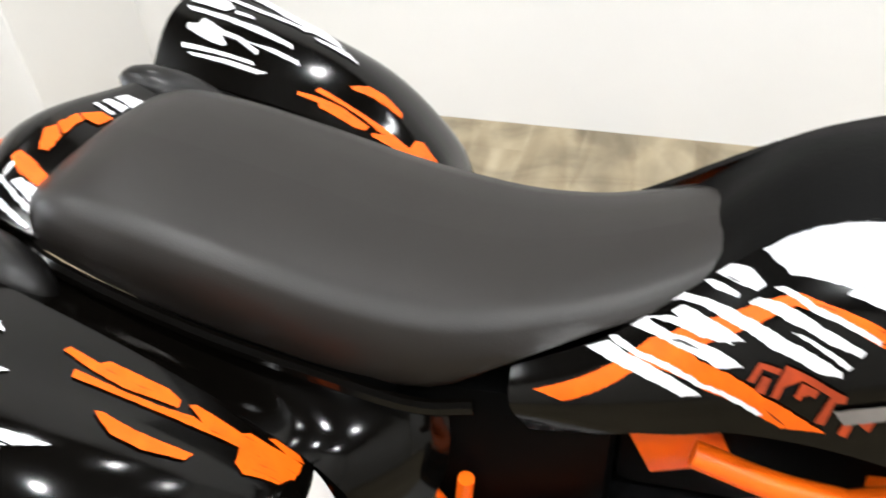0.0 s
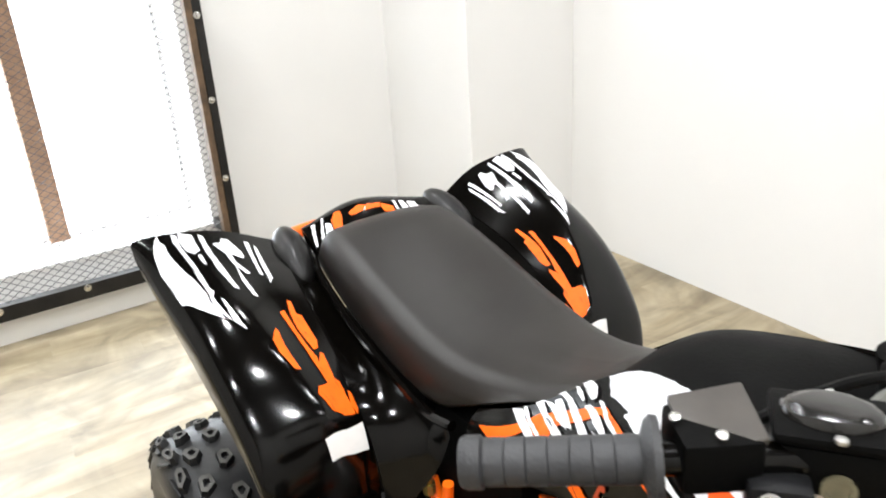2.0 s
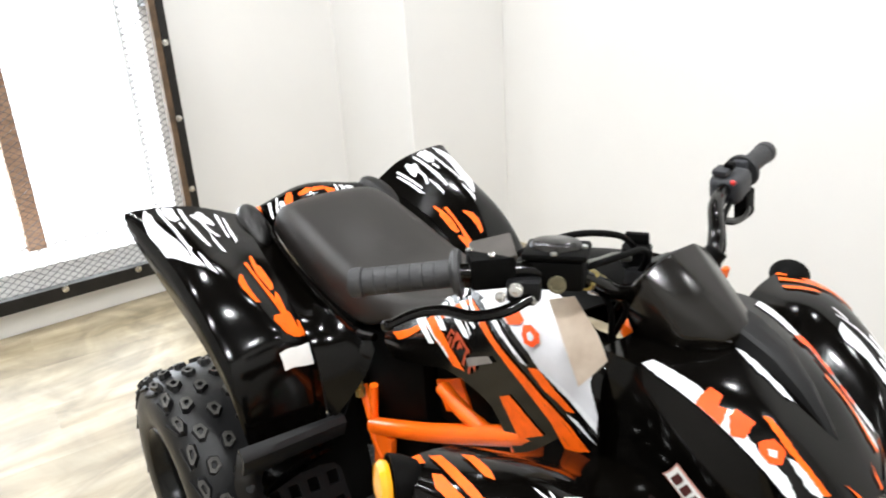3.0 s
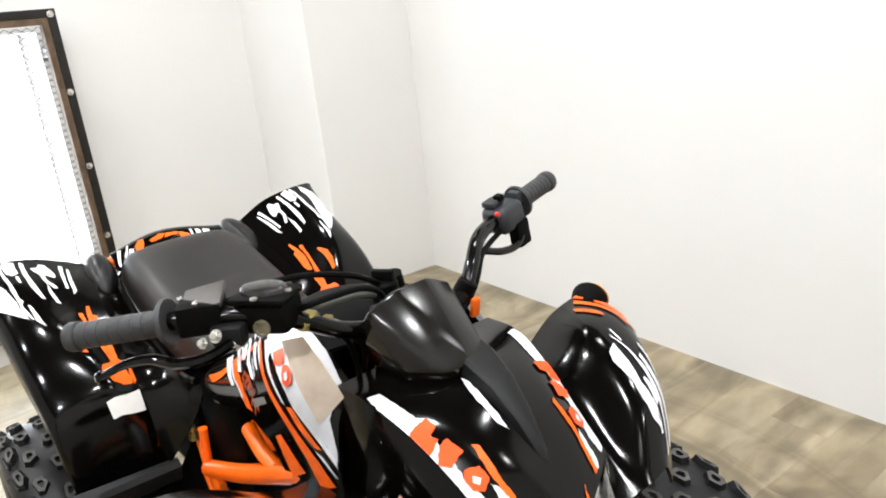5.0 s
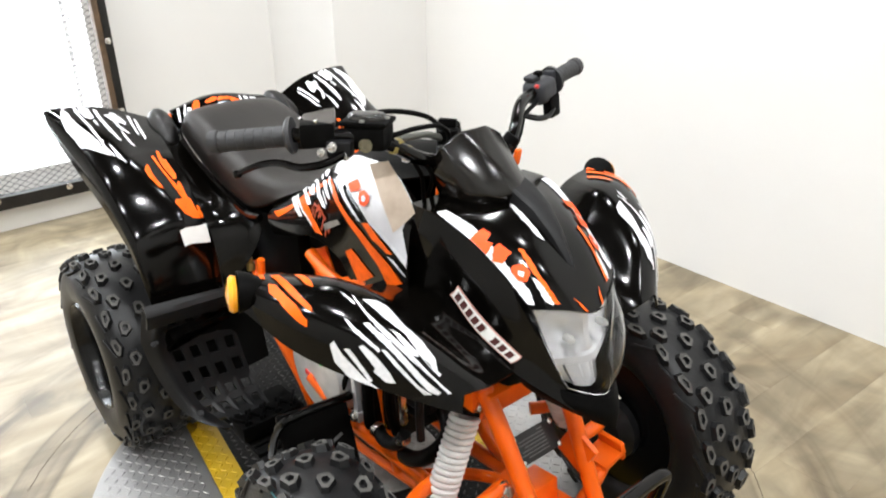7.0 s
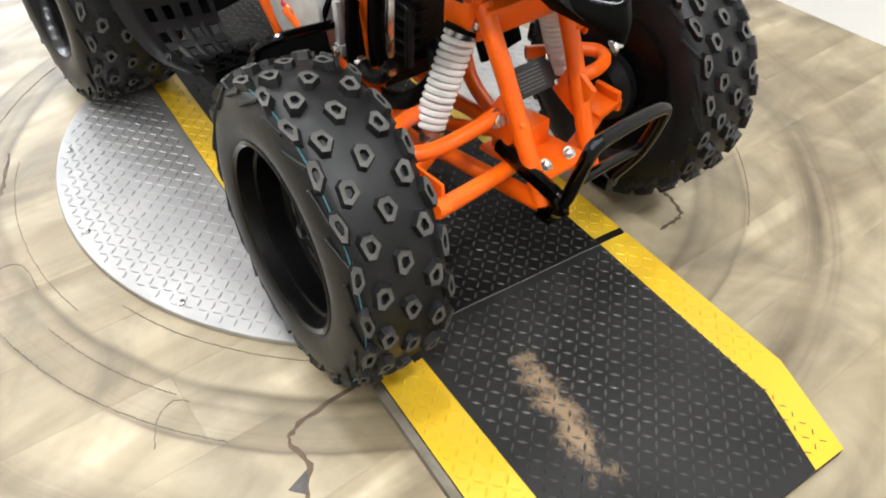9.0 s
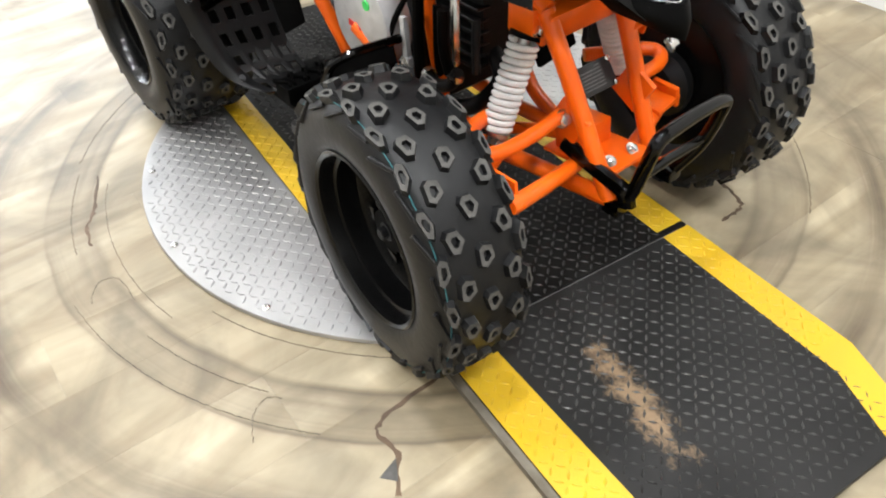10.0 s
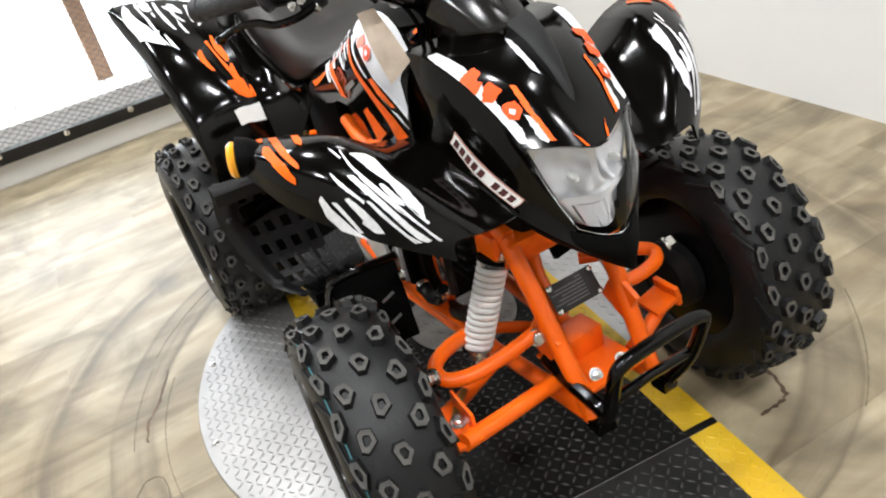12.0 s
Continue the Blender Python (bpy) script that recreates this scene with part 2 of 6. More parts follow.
    r3.inputs[1].default_value, r3.inputs[2].default_value = 0.27, 0.52
    L.new(n3.outputs[0], r3.inputs[0])
    # fine scuff lines round the platform
    fl = nt.nodes.new("ShaderNodeTexNoise")
    fl.noise_dimensions = '1D'
    fl.inputs["Scale"].default_value, fl.inputs["Detail"].default_value = 34.0, 4
    L.new(wob.outputs[0], fl.inputs["W"])
    fr = nt.nodes.new("ShaderNodeMapRange")
    fr.inputs[1].default_value, fr.inputs[2].default_value, fr.inputs[3].default_value, fr.inputs[4].default_value = 0.36, 0.66, 0.60, 1.10
    L.new(fl.outputs[0], fr.inputs[0])
    fm = nt.nodes.new("ShaderNodeMath")
    fm.operation = 'MULTIPLY'
    L.new(rr.outputs[0], fm.inputs[0])
    L.new(fr.outputs[0], fm.inputs[1])
    am = nt.nodes.new("ShaderNodeMath")
    am.operation, am.use_clamp = 'MULTIPLY', True
    L.new(fm.outputs[0], am.inputs[0])
    L.new(r3.outputs[0], am.inputs[1])
    mx = nt.nodes.new("ShaderNodeMix")
    mx.data_type = 'RGBA'
    mx.inputs[7].default_value = (0.090, 0.064, 0.036, 1)
    L.new(am.outputs[0], mx.inputs[0])
    L.new(stain.outputs[0], mx.inputs[6])
    L.new(mx.outputs[2], b.inputs["Base Color"])
    ro = nt.nodes.new("ShaderNodeMapRange")
    ro.inputs[3].default_value, ro.inputs[4].default_value = 0.50, 0.34
    L.new(n1.outputs[0], ro.inputs[0])
    L.new(ro.outputs[0], b.inputs["Roughness"])
    bp = nt.nodes.new("ShaderNodeBump")
    bp.inputs["Strength"].default_value, bp.inputs["Distance"].default_value = 0.12, 0.002
    L.new(n1.outputs[0], bp.inputs["Height"])
    L.new(bp.outputs[0], b.inputs["Normal"])
    return m


M_OAK = wood_mat()


def dusty_plate():
    """Black tread plate with a patch of brown dust trodden into it."""
    m = mat("dusty_tread_plate", (0.022, 0.021, 0.020), 0.58, 0.0, spec=0.2, bump=0.2, bscale=70)
    nt, L = m.node_tree, m.node_tree.links
    b = nt.nodes["Principled BSDF"]
    geo = nt.nodes.new("ShaderNodeNewGeometry")
    mp = nt.nodes.new("ShaderNodeMapping")
    mp.vector_type = 'TEXTURE'
    mp.inputs["Location"].default_value = (1.01, -0.208, 0.0)
    mp.inputs["Rotation"].default_value = (0, 0, radians(-14))
    mp.inputs["Scale"].default_value = (0.150, 0.034, 1.0)
    L.new(geo.outputs["Position"], mp.inputs["Vector"])
    ln = nt.nodes.new("ShaderNodeVectorMath")
    ln.operation = 'LENGTH'
    L.new(mp.outputs[0], ln.inputs[0])
    n = nt.nodes.new("ShaderNodeTexNoise")
    n.inputs["Scale"].default_value, n.inputs["Detail"].default_value, n.inputs["Roughness"].default_value = 26.0, 9, 0.75
    L.new(geo.outputs["Position"], n.inputs["Vector"])
    ad = nt.nodes.new("ShaderNodeMath")
    ad.operation, ad.inputs[1].default_value = 'MULTIPLY_ADD', 4.2
    L.new(n.outputs[0], ad.inputs[0])
    L.new(ln.outputs["Value"], ad.inputs[2])
    r = nt.nodes.new("ShaderNodeMapRange")
    r.inputs[1].default_value, r.inputs[2].default_value, r.inputs[3].default_value, r.inputs[4].default_value = 2.35, 3.15, 1.0, 0.0
    L.new(ad.outputs[0], r.inputs[0])
    n2 = nt.nodes.new("ShaderNodeTexNoise")
    n2.inputs["Scale"].default_value, n2.inputs["Detail"].default_value = 5.0, 6
    L.new(geo.outputs["Position"], n2.inputs["Vector"])
    base = nt.nodes.new("ShaderNodeMix")
    base.data_type = 'RGBA'
    base.inputs[6].default_value, base.inputs[7].default_value = (0.004, 0.004, 0.004, 1), (0.034, 0.033, 0.032, 1)
    L.new(n2.outputs[0], base.inputs[0])
    mx = nt.nodes.new("ShaderNodeMix")
    mx.data_type = 'RGBA'
    mx.inputs[7].default_value = (0.26, 0.18, 0.11, 1)
    L.new(r.outputs[0], mx.inputs[0])
    L.new(base.outputs[2], mx.inputs[6])
    L.new(mx.outputs[2], b.inputs["Base Color"])
    return m


M_DUST = dusty_plate()


# ---- mesh helpers ----
def mesh_of(name, bm, materials, smooth=True, sharp=35):
    bmesh.ops.recalc_face_normals(bm, faces=bm.faces[:])
    if smooth:
        for f in bm.faces:
            f.smooth = True
        for ed in bm.edges:
            if len(ed.link_faces) == 2 and ed.calc_face_angle(0) > radians(sharp):
                ed.smooth = False
    me = bpy.data.meshes.new(name)
    bm.to_mesh(me)
    bm.free()
    for m in (materials if isinstance(materials, (list, tuple)) else [materials]):
        me.materials.append(m)
    return me


def part(name, bm, material, parent, label="", smooth=True, sharp=35):
    ob = new(name, mesh_of(name, bm, material, smooth, sharp))
    ob.parent = parent
    if label:
        ob["label"] = label
    return ob


def thing(name, bm, material, label, category, group="", kind="", smooth=True, sharp=35):
    return tagged(new(name, mesh_of(name, bm, material, smooth, sharp)), label, category, group, kind)


def V(*a):
    return Vector(a)


def merge(*bms):
    out = bmesh.new()
    for b in bms:
        me = bpy.data.meshes.new("tmp")
        b.to_mesh(me)
        b.free()
        out.from_mesh(me)
        bpy.data.meshes.remove(me)
    return out


def moved(bm, m):
    bmesh.ops.transform(bm, matrix=m, verts=bm.verts[:])
    return bm


def mirrored(bm):
    bmesh.ops.transform(bm, matrix=Matrix.Diagonal((1, -1, 1, 1)), verts=bm.verts[:])
    bmesh.ops.reverse_faces(bm, faces=bm.faces[:])
    return bm


def box(x0, x1, y0, y1, z0, z1, bevel=0.0, seg=2):
    bm = bmesh.new()
    bmesh.ops.create_cube(bm, size=1, matrix=Matrix.Translation(((x0 + x1) / 2, (y0 + y1) / 2, (z0 + z1) / 2)) @ Matrix.Diagonal((x1 - x0, y1 - y0, z1 - z0, 1)))
    if bevel:
        bmesh.ops.bevel(bm, geom=bm.edges[:], offset=bevel, segments=seg, affect='EDGES', profile=0.6)
    return bm


def smooth_path(pts, n=6, closed=False):
    pts = [Vector(p) for p in pts]
    if len(pts) < 3:
        return pts
    out, k = [], len(pts)
    for i in range(k if closed else k - 1):
        if closed:
            p0, p1, p2, p3 = (pts[(i + j) % k] for j in (-1, 0, 1, 2))
        else:
            p1, p2 = pts[i], pts[i + 1]
            p0 = pts[i - 1] if i else p1 * 2 - p2
            p3 = pts[i + 2] if i + 2 < k else p2 * 2 - p1
        for j in range(n):
            t = j / n
            out.append(0.5 * (2 * p1 + (p2 - p0) * t + (2 * p0 - 5 * p1 + 4 * p2 - p3) * t * t + (3 * p1 - p0 - 3 * p2 + p3) * t ** 3))
    if not closed:
        out.append(pts[-1])
    return out


def loft(rings, closed=True, caps=True):
    bm = bmesh.new()
    rows = [[bm.verts.new(p) for p in r] for r in rings]
    k = len(rows[0])
    for a, b in zip(rows, rows[1:]):
        for i in range(k if closed else k - 1):
            j = (i + 1) % k
            bm.faces.new((a[i], a[j], b[j], b[i]))
    if caps and closed:
        bm.faces.new(rows[0][::-1])
        bm.faces.new(rows[-1])
    return bm


def tube(pts, r, seg=10, n=6, flat=1.0, closed=False):
    p = smooth_path(pts, n, closed)
    rings, up = [], None
    for i, q in enumerate(p):
        if closed:
            t = (p[(i + 1) % len(p)] - p[i - 1]).normalized()
        else:
            t = (p[min(i + 1, len(p) - 1)] - p[max(i - 1, 0)]).normalized()
        if up is None:
            up = Vector((0, 0, 1)) if abs(t.z) < 0.9 else Vector((1, 0, 0))
        side = t.cross(up).normalized()
        up = side.cross(t).normalized()
        rr = r(i / (len(p) - 1)) if callable(r) else r
        rings.append([q + (side * math.cos(a) + up * math.sin(a) * flat) * rr for a in (2 * math.pi * k / seg for k in range(seg))])
    if closed:
        rings.append(rings[0])
        bm = loft(rings, True, False)
        bmesh.ops.remove_doubles(bm, verts=bm.verts[:], dist=1e-6)
        return bm
    return loft(rings)


def lathe(profile, seg=40, axis='y', centre=(0, 0, 0), cap=True):
    """Profile of (offset along the axis, radius)."""
    rings = []
    for a, r in profile:
        ring = []
        for k in range(seg):
            t = 2 * math.pi * k / seg
            c, s = r * math.cos(t), r * math.sin(t)
            p = {'y': (c, a, s), 'z': (c, s, a), 'x': (a, c, s)}[axis]
            ring.append(Vector(p) + Vector(centre))
        rings.append(ring)
    return loft(rings, True, cap)


def bolt(p, axis, r=0.009, h=0.008):
    """A hexagon bolt head on a washer, pointing along the axis."""
    b1 = lathe([(0, r * 1.45), (h * 0.25, r * 1.45), (h * 0.25, r * 0.9)], 14, 'z')
    b2 = lathe([(h * 0.25, r), (h * 0.9, r), (h, r * 0.8)], 6, 'z')
    m = Vector(axis).to_track_quat('Z', 'Y').to_matrix().to_4x4()
    return moved(merge(b1, b2), Matrix.Translation(p) @ m)


class Sheet:
    """A smooth surface through a small net of control points; at(u, v) gives place and normal, u along the rows, v across."""

    def __init__(self, net, flip=1):
        self.net = [[Vector(p) for p in row] for row in net]
        self.flip = flip

    @staticmethod
    def line(p, t):
        k = len(p) - 1
        i = min(max(int(t * k), 0), k - 1)
        t = t * k - i
        p1, p2 = p[i], p[i + 1]
        p0 = p[i - 1] if i else p1 * 2 - p2
        p3 = p[i + 2] if i + 2 <= k else p2 * 2 - p1
        return 0.5 * (2 * p1 + (p2 - p0) * t + (2 * p0 - 5 * p1 + 4 * p2 - p3) * t * t + (3 * p1 - p0 - 3 * p2 + p3) * t ** 3)

    def place(self, u, v):
        return self.line([self.line(row, v) for row in self.net], u)

    def at(self, u, v, lift=0.0):
        p = self.place(u, v)
        e = 0.01
        du = self.place(min(u + e, 1), v) - self.place(max(u - e, 0), v)
        dv = self.place(u, min(v + e, 1)) - self.place(u, max(v - e, 0))
        n = du.cross(dv)
        n = (n.normalized() if n.length > 1e-12 else Vector((0, 0, 1))) * self.flip
        return p + n * lift

    def panel(self, nu, nv, thick=0.004, reach=None):
        """The sheet as a shell; reach gives how far across it goes at each step along it."""
        far = [reach(i / nu) if reach else 1.0 for i in range(nu + 1)]
        top = [[self.at(i / nu, far[i] * j / nv) for j in range(nv + 1)] for i in range(nu + 1)]
        low = [[self.at(i / nu, far[i] * j / nv, -thick) for j in range(nv + 1)] for i in range(nu + 1)]
        rings = [t + l[::-1] for t, l in zip(top, low)]
        return loft(rings)

    def mark(self, quads, lift=0.0012, n=6):
        """Decal strips: each (u0, v0, u1, v1, width at both ends in u or v, 'u'/'v'), laid on the sheet."""
        bm = bmesh.new()
        for poly in quads:
            self.patch(bm, poly, lift, n)
        return bm

    def patch(self, bm, poly, lift, n=6, torn=0.0, seed=0):
        """A four-sided decal from corners a, b, c, d in (u, v): subdivided along a-b so that it follows the sheet; torn frays its long edges and ends."""
        a, b, c, d = (Vector((*q, 0)) for q in poly)
        m = 3
        rn = random.Random(seed * 31 + int(a.x * 977) + int(a.y * 613))
        grid = []
        ends = [[0.0 - torn * 0.35 * rn.random() for _ in range(m + 1)], [1.0 - torn * 0.8 * rn.random() for _ in range(m + 1)]]
        for i in range(n + 1):
            s = i / n
            e0, e1 = torn * 0.5 * (rn.random() - 0.5), torn * 0.5 * (rn.random() - 0.5)
            row = []
            for j in range(m + 1):
                r = j / m
                w = ends[0][j] + (ends[1][j] - ends[0][j]) * s
                p, q = a.lerp(b, w), d.lerp(c, w)
                x = p.lerp(q, e0 + (1 + e1 - e0) * r)
                row.append(bm.verts.new(self.at(min(max(x.x, 0.002), 0.998), min(max(x.y, 0.002), 0.998), lift)))
            grid.append(row)
        for i in range(n):
            for j in range(m):
                bm.faces.new((grid[i][j], grid[i][j + 1], grid[i + 1][j + 1], grid[i + 1][j]))

    def film(self, outline, lift, torn=0.0, seed=0):
        """A printed film with any outline in (u, v), its edge torn by up to torn metres, wrapped on the sheet."""
        c = Vector((sum(p[0] for p in outline) / len(outline), sum(p[1] for p in outline) / len(outline)))
        cu, cv = min(max(c.x, 0.03), 0.97), min(max(c.y, 0.03), 0.97)
        su = (self.place(cu + 0.02, cv) - self.place(cu - 0.02, cv)).length / 0.04
        sv = (self.place(cu, cv + 0.02) - self.place(cu, cv - 0.02)).length / 0.04
        rn = random.Random(seed)
        pts = [Vector((p[0] * su, p[1] * sv)) for p in outline]
        mean = sum(pts, Vector((0, 0))) / len(pts)
        xx, yy, xy = (sum((p - mean)[i] * (p - mean)[j] for p in pts) for i, j in ((0, 0), (1, 1), (0, 1)))
        th = 0.5 * math.atan2(2 * xy, xx - yy)
        ring = []
        for i, a in enumerate(pts):
            b = pts[(i + 1) % len(pts)]
            d = b - a
            n = max(1, int(d.length / 0.0035))
            nrm = Vector((-d.y, d.x)).normalized() if d.length else d
            ring.append(a)
            for k in range(1, n):
                ring.append(a + d * (k / n) + nrm * torn * (rn.random() - 0.5) * 2)
        bm = bmesh.new()
        bm.faces.new([bm.verts.new((p.x, p.y, 0)) for p in ring])
        bmesh.ops.triangulate(bm, faces=bm.faces[:])
        for axis, hi in ((0, su), (1, sv)):
            k = 0.014
            while k < hi:
                no = (1, 0, 0) if axis == 0 else (0, 1, 0)
                bmesh.ops.bisect_plane(bm, geom=bm.verts[:] + bm.edges[:] + bm.faces[:], plane_co=(k, k, 0), plane_no=no)
                k += 0.014
        lay = bm.loops.layers.uv.new("print")
        for fc in bm.faces:
            for lp in fc.loops:
                x, y = lp.vert.co.x, lp.vert.co.y
                lp[lay].uv = (x * math.cos(th) + y * math.sin(th) + seed * 1.7, -x * math.sin(th) + y * math.cos(th) + seed * 0.37)
        for v in bm.verts:
            v.co = self.at(min(max(v.co.x / su, 0.002), 0.998), min(max(v.co.y / sv, 0.002), 0.998), lift)
        return bm


# ---- structure ----
TH = radians(-3.1)          # the room stands slightly turned to the vehicle
ax, ay = V(math.cos(TH), math.sin(TH), 0), V(-math.sin(TH), math.cos(TH), 0)
ROOM = Matrix.Translation((-2.53, 1.797, 0)) @ Matrix.Rotation(TH, 4, 'Z')     # origin: where back wall and side wall would meet
FLOOR = -0.012


def room_box(x0, x1, y0, y1, z0, z1, bevel=0.0):
    return moved(box(x0, x1, y0, y1, z0, z1, bevel), ROOM)


floor = thing("floor", room_box(-0.25, 5.7, -4.6, 0.1, FLOOR - 0.12, FLOOR - 0.006), M_OAK, "pale oak plank floor with scuffed rings", "floor", kind="structure", smooth=False)
# the ceiling is out of view; its dark tone keeps bodywork reflections low
ceiling = thing("ceiling", room_box(-0.5, 5.7, -4.6, 0.3, CEIL, CEIL + 0.1), M_CEIL, "unseen ceiling, kept dark to hold reflections down", "ceiling", kind="structure", smooth=False)
thing("wall_side", room_box(-0.5, 5.7, 0, 0.14, FLOOR - 0.1, CEIL), M_WALL, "plain white painted wall", "wall", kind="structure", smooth=False)
# two unseen walls close the room; their grey sets what black panels reflect
thing("unseen_wall_front", room_box(5.5, 5.7, -4.6, 0, FLOOR - 0.1, CEIL), M_DIM, "unseen grey wall closing the room, toned for reflections", "wall", kind="structure", smooth=False)
thing("unseen_wall_far_side", room_box(-0.5, 5.5, -4.6, -4.46, FLOOR - 0.1, CEIL), M_DIM, "unseen grey wall closing the room, toned for reflections", "wall", kind="structure", smooth=False)

# the back wall, with an opening for the window; it is not quite square to the side wall
BACK = Matrix.Translation((-2.545, 1.22, 0)) @ Matrix.Rotation(radians(2.1), 4, 'Z')


def back_box(x0, x1, y0, y1, z0, z1, bevel=0.0):
    return moved(box(x0, x1, y0, y1, z0, z1, bevel), BACK)


DEEP = 0.36                                         # wall thickness at the window
WY0, WY1, WZ0, WZ1 = -2.75, -0.985, 0.215, 1.410     # opening, along the wall and up
wall = merge(back_box(-DEEP, 0, WY1, 0.75, FLOOR - 0.1, CEIL), back_box(-DEEP, 0, -4.2, WY0, FLOOR - 0.1, CEIL),
             back_box(-DEEP, 0, WY0, WY1, FLOOR - 0.1, WZ0), back_box(-DEEP, 0, WY0, WY1, WZ1, CEIL))
thing("wall_back", wall, M_WALL, "white painted wall with a wide window opening", "wall", kind="structure", smooth=False)
# boxed-in corner
thing("wall_chase", room_box(-0.15, 0.76, -0.565, 0, FLOOR - 0.1, CEIL), M_WALL, "white boxed-in corner column", "wall", kind="structure", smooth=False)
# low plinth under the window
thing("window_plinth", back_box(0, 0.09, WY0 - 0.2, WY1 + 0.11, FLOOR - 0.05, 0.115, 0.004), M_BASE, "white painted plinth under the window", "plinth", kind="structure")

# ---- the quad bike ----
bike = tagged(new("quad_bike"), "black quad bike with orange frame and torn white graphics", "quad bike")
bike.empty_display_size = 0.2
rng = random.Random(7)
FAX, RAX, TYR = 0.617, -0.465, 0.265


def both(name, make, material, label="", parent=None, sharp=35):
    """The same part on the right (as made) and mirrored on the left."""
    r = part(name, make(), material, parent or bike, label, sharp=sharp)
    l = part(name, mirrored(make()), material, parent or bike, label, sharp=sharp)
    return r, l


# seat
SEAT = [(-0.515, 0.070, 0.815, 0.795), (-0.490, 0.118, 0.843, 0.800), (-0.440, 0.142, 0.862, 0.800), (-0.36, 0.150, 0.850, 0.768), (-0.26, 0.153, 0.822, 0.738),
        (-0.16, 0.152, 0.792, 0.712), (-0.075, 0.146, 0.776, 0.702), (-0.01, 0.131, 0.775, 0.728), (0.06, 0.112, 0.786, 0.762), (0.12, 0.096, 0.806, 0.788), (0.155, 0.082, 0.821, 0.806), (0.170, 0.066, 0.825, 0.812), (0.177, 0.040, 0.824, 0.815)]


def seat_ring(x, w, top, low):
    h = top - low
    half = [(0.0, top + 0.004), (w * 0.38, top + 0.003), (w * 0.68, top - 0.001), (w * 0.82, top - 0.006), (w * 0.895, top - 0.012 - h * 0.06), (w * 0.955, top - 0.014 - h * 0.32), (w, low + h * 0.12), (w * 0.97, low), (w * 0.5, low - 0.004)]
    ring = [V(x, -a, z) for a, z in half] + [V(x, a, z) for a, z in half[::-1]]
    return ring


def seat_mesh():
    xs = [Vector((*s, 0)[:4]) for s in SEAT]
    fine = []
    k = len(SEAT)
    for i in range(k - 1):
        for j in range(3):
            t = j / 3
            p = [SEAT[max(i - 1, 0)], SEAT[i], SEAT[i + 1], SEAT[min(i + 2, k - 1)]]
            fine.append([0.5 * (2 * b + (c - a) * t + (2 * a - 5 * b + 4 * c - d) * t * t + (3 * b - a - 3 * c + d) * t ** 3) for a, b, c, d in zip(*p)])
    fine.append(list(SEAT[-1]))
    return loft([seat_ring(*f) for f in fine])


part("seat", seat_mesh(), M_SEAT, bike, "dark brown-black vinyl saddle", sharp=60)

def films(sheet, name, material, parent, make, lift, label, torn, *outlines):
    """Each printed stroke is a thin film of its own on the sheet."""
    for k, q in enumerate(outlines):
        part(name, make(sheet.film(q, lift + 0.0002 * (k % 4), torn, k)), material, parent, label)


def same(bm):
    return bm


# rear fenders
RF = Sheet([
    [(-0.530, -0.185, 0.838), (-0.552, -0.290, 0.878), (-0.548, -0.412, 0.894), (-0.542, -0.426, 0.872), (-0.530, -0.420, 0.835)],
    [(-0.430, -0.200, 0.812), (-0.435, -0.275, 0.836), (-0.425, -0.366, 0.852), (-0.425, -0.412, 0.822), (-0.418, -0.406, 0.755)],
    [(-0.320, -0.212, 0.772), (-0.312, -0.262, 0.780), (-0.304, -0.331, 0.800), (-0.285, -0.396, 0.768), (-0.275, -0.402, 0.700)],
    [(-0.215, -0.216, 0.705), (-0.205, -0.248, 0.710), (-0.205, -0.300, 0.725), (-0.195, -0.386, 0.688), (-0.185, -0.392, 0.622)],
    [(-0.155, -0.216, 0.630), (-0.152, -0.246, 0.636), (-0.152, -0.286, 0.640), (-0.150, -0.376, 0.600), (-0.148, -0.386, 0.540)],
    [(-0.136, -0.214, 0.420), (-0.134, -0.246, 0.420), (-0.134, -0.278, 0.420), (-0.134, -0.350, 0.410), (-0.134, -0.366, 0.380)],
], -1)


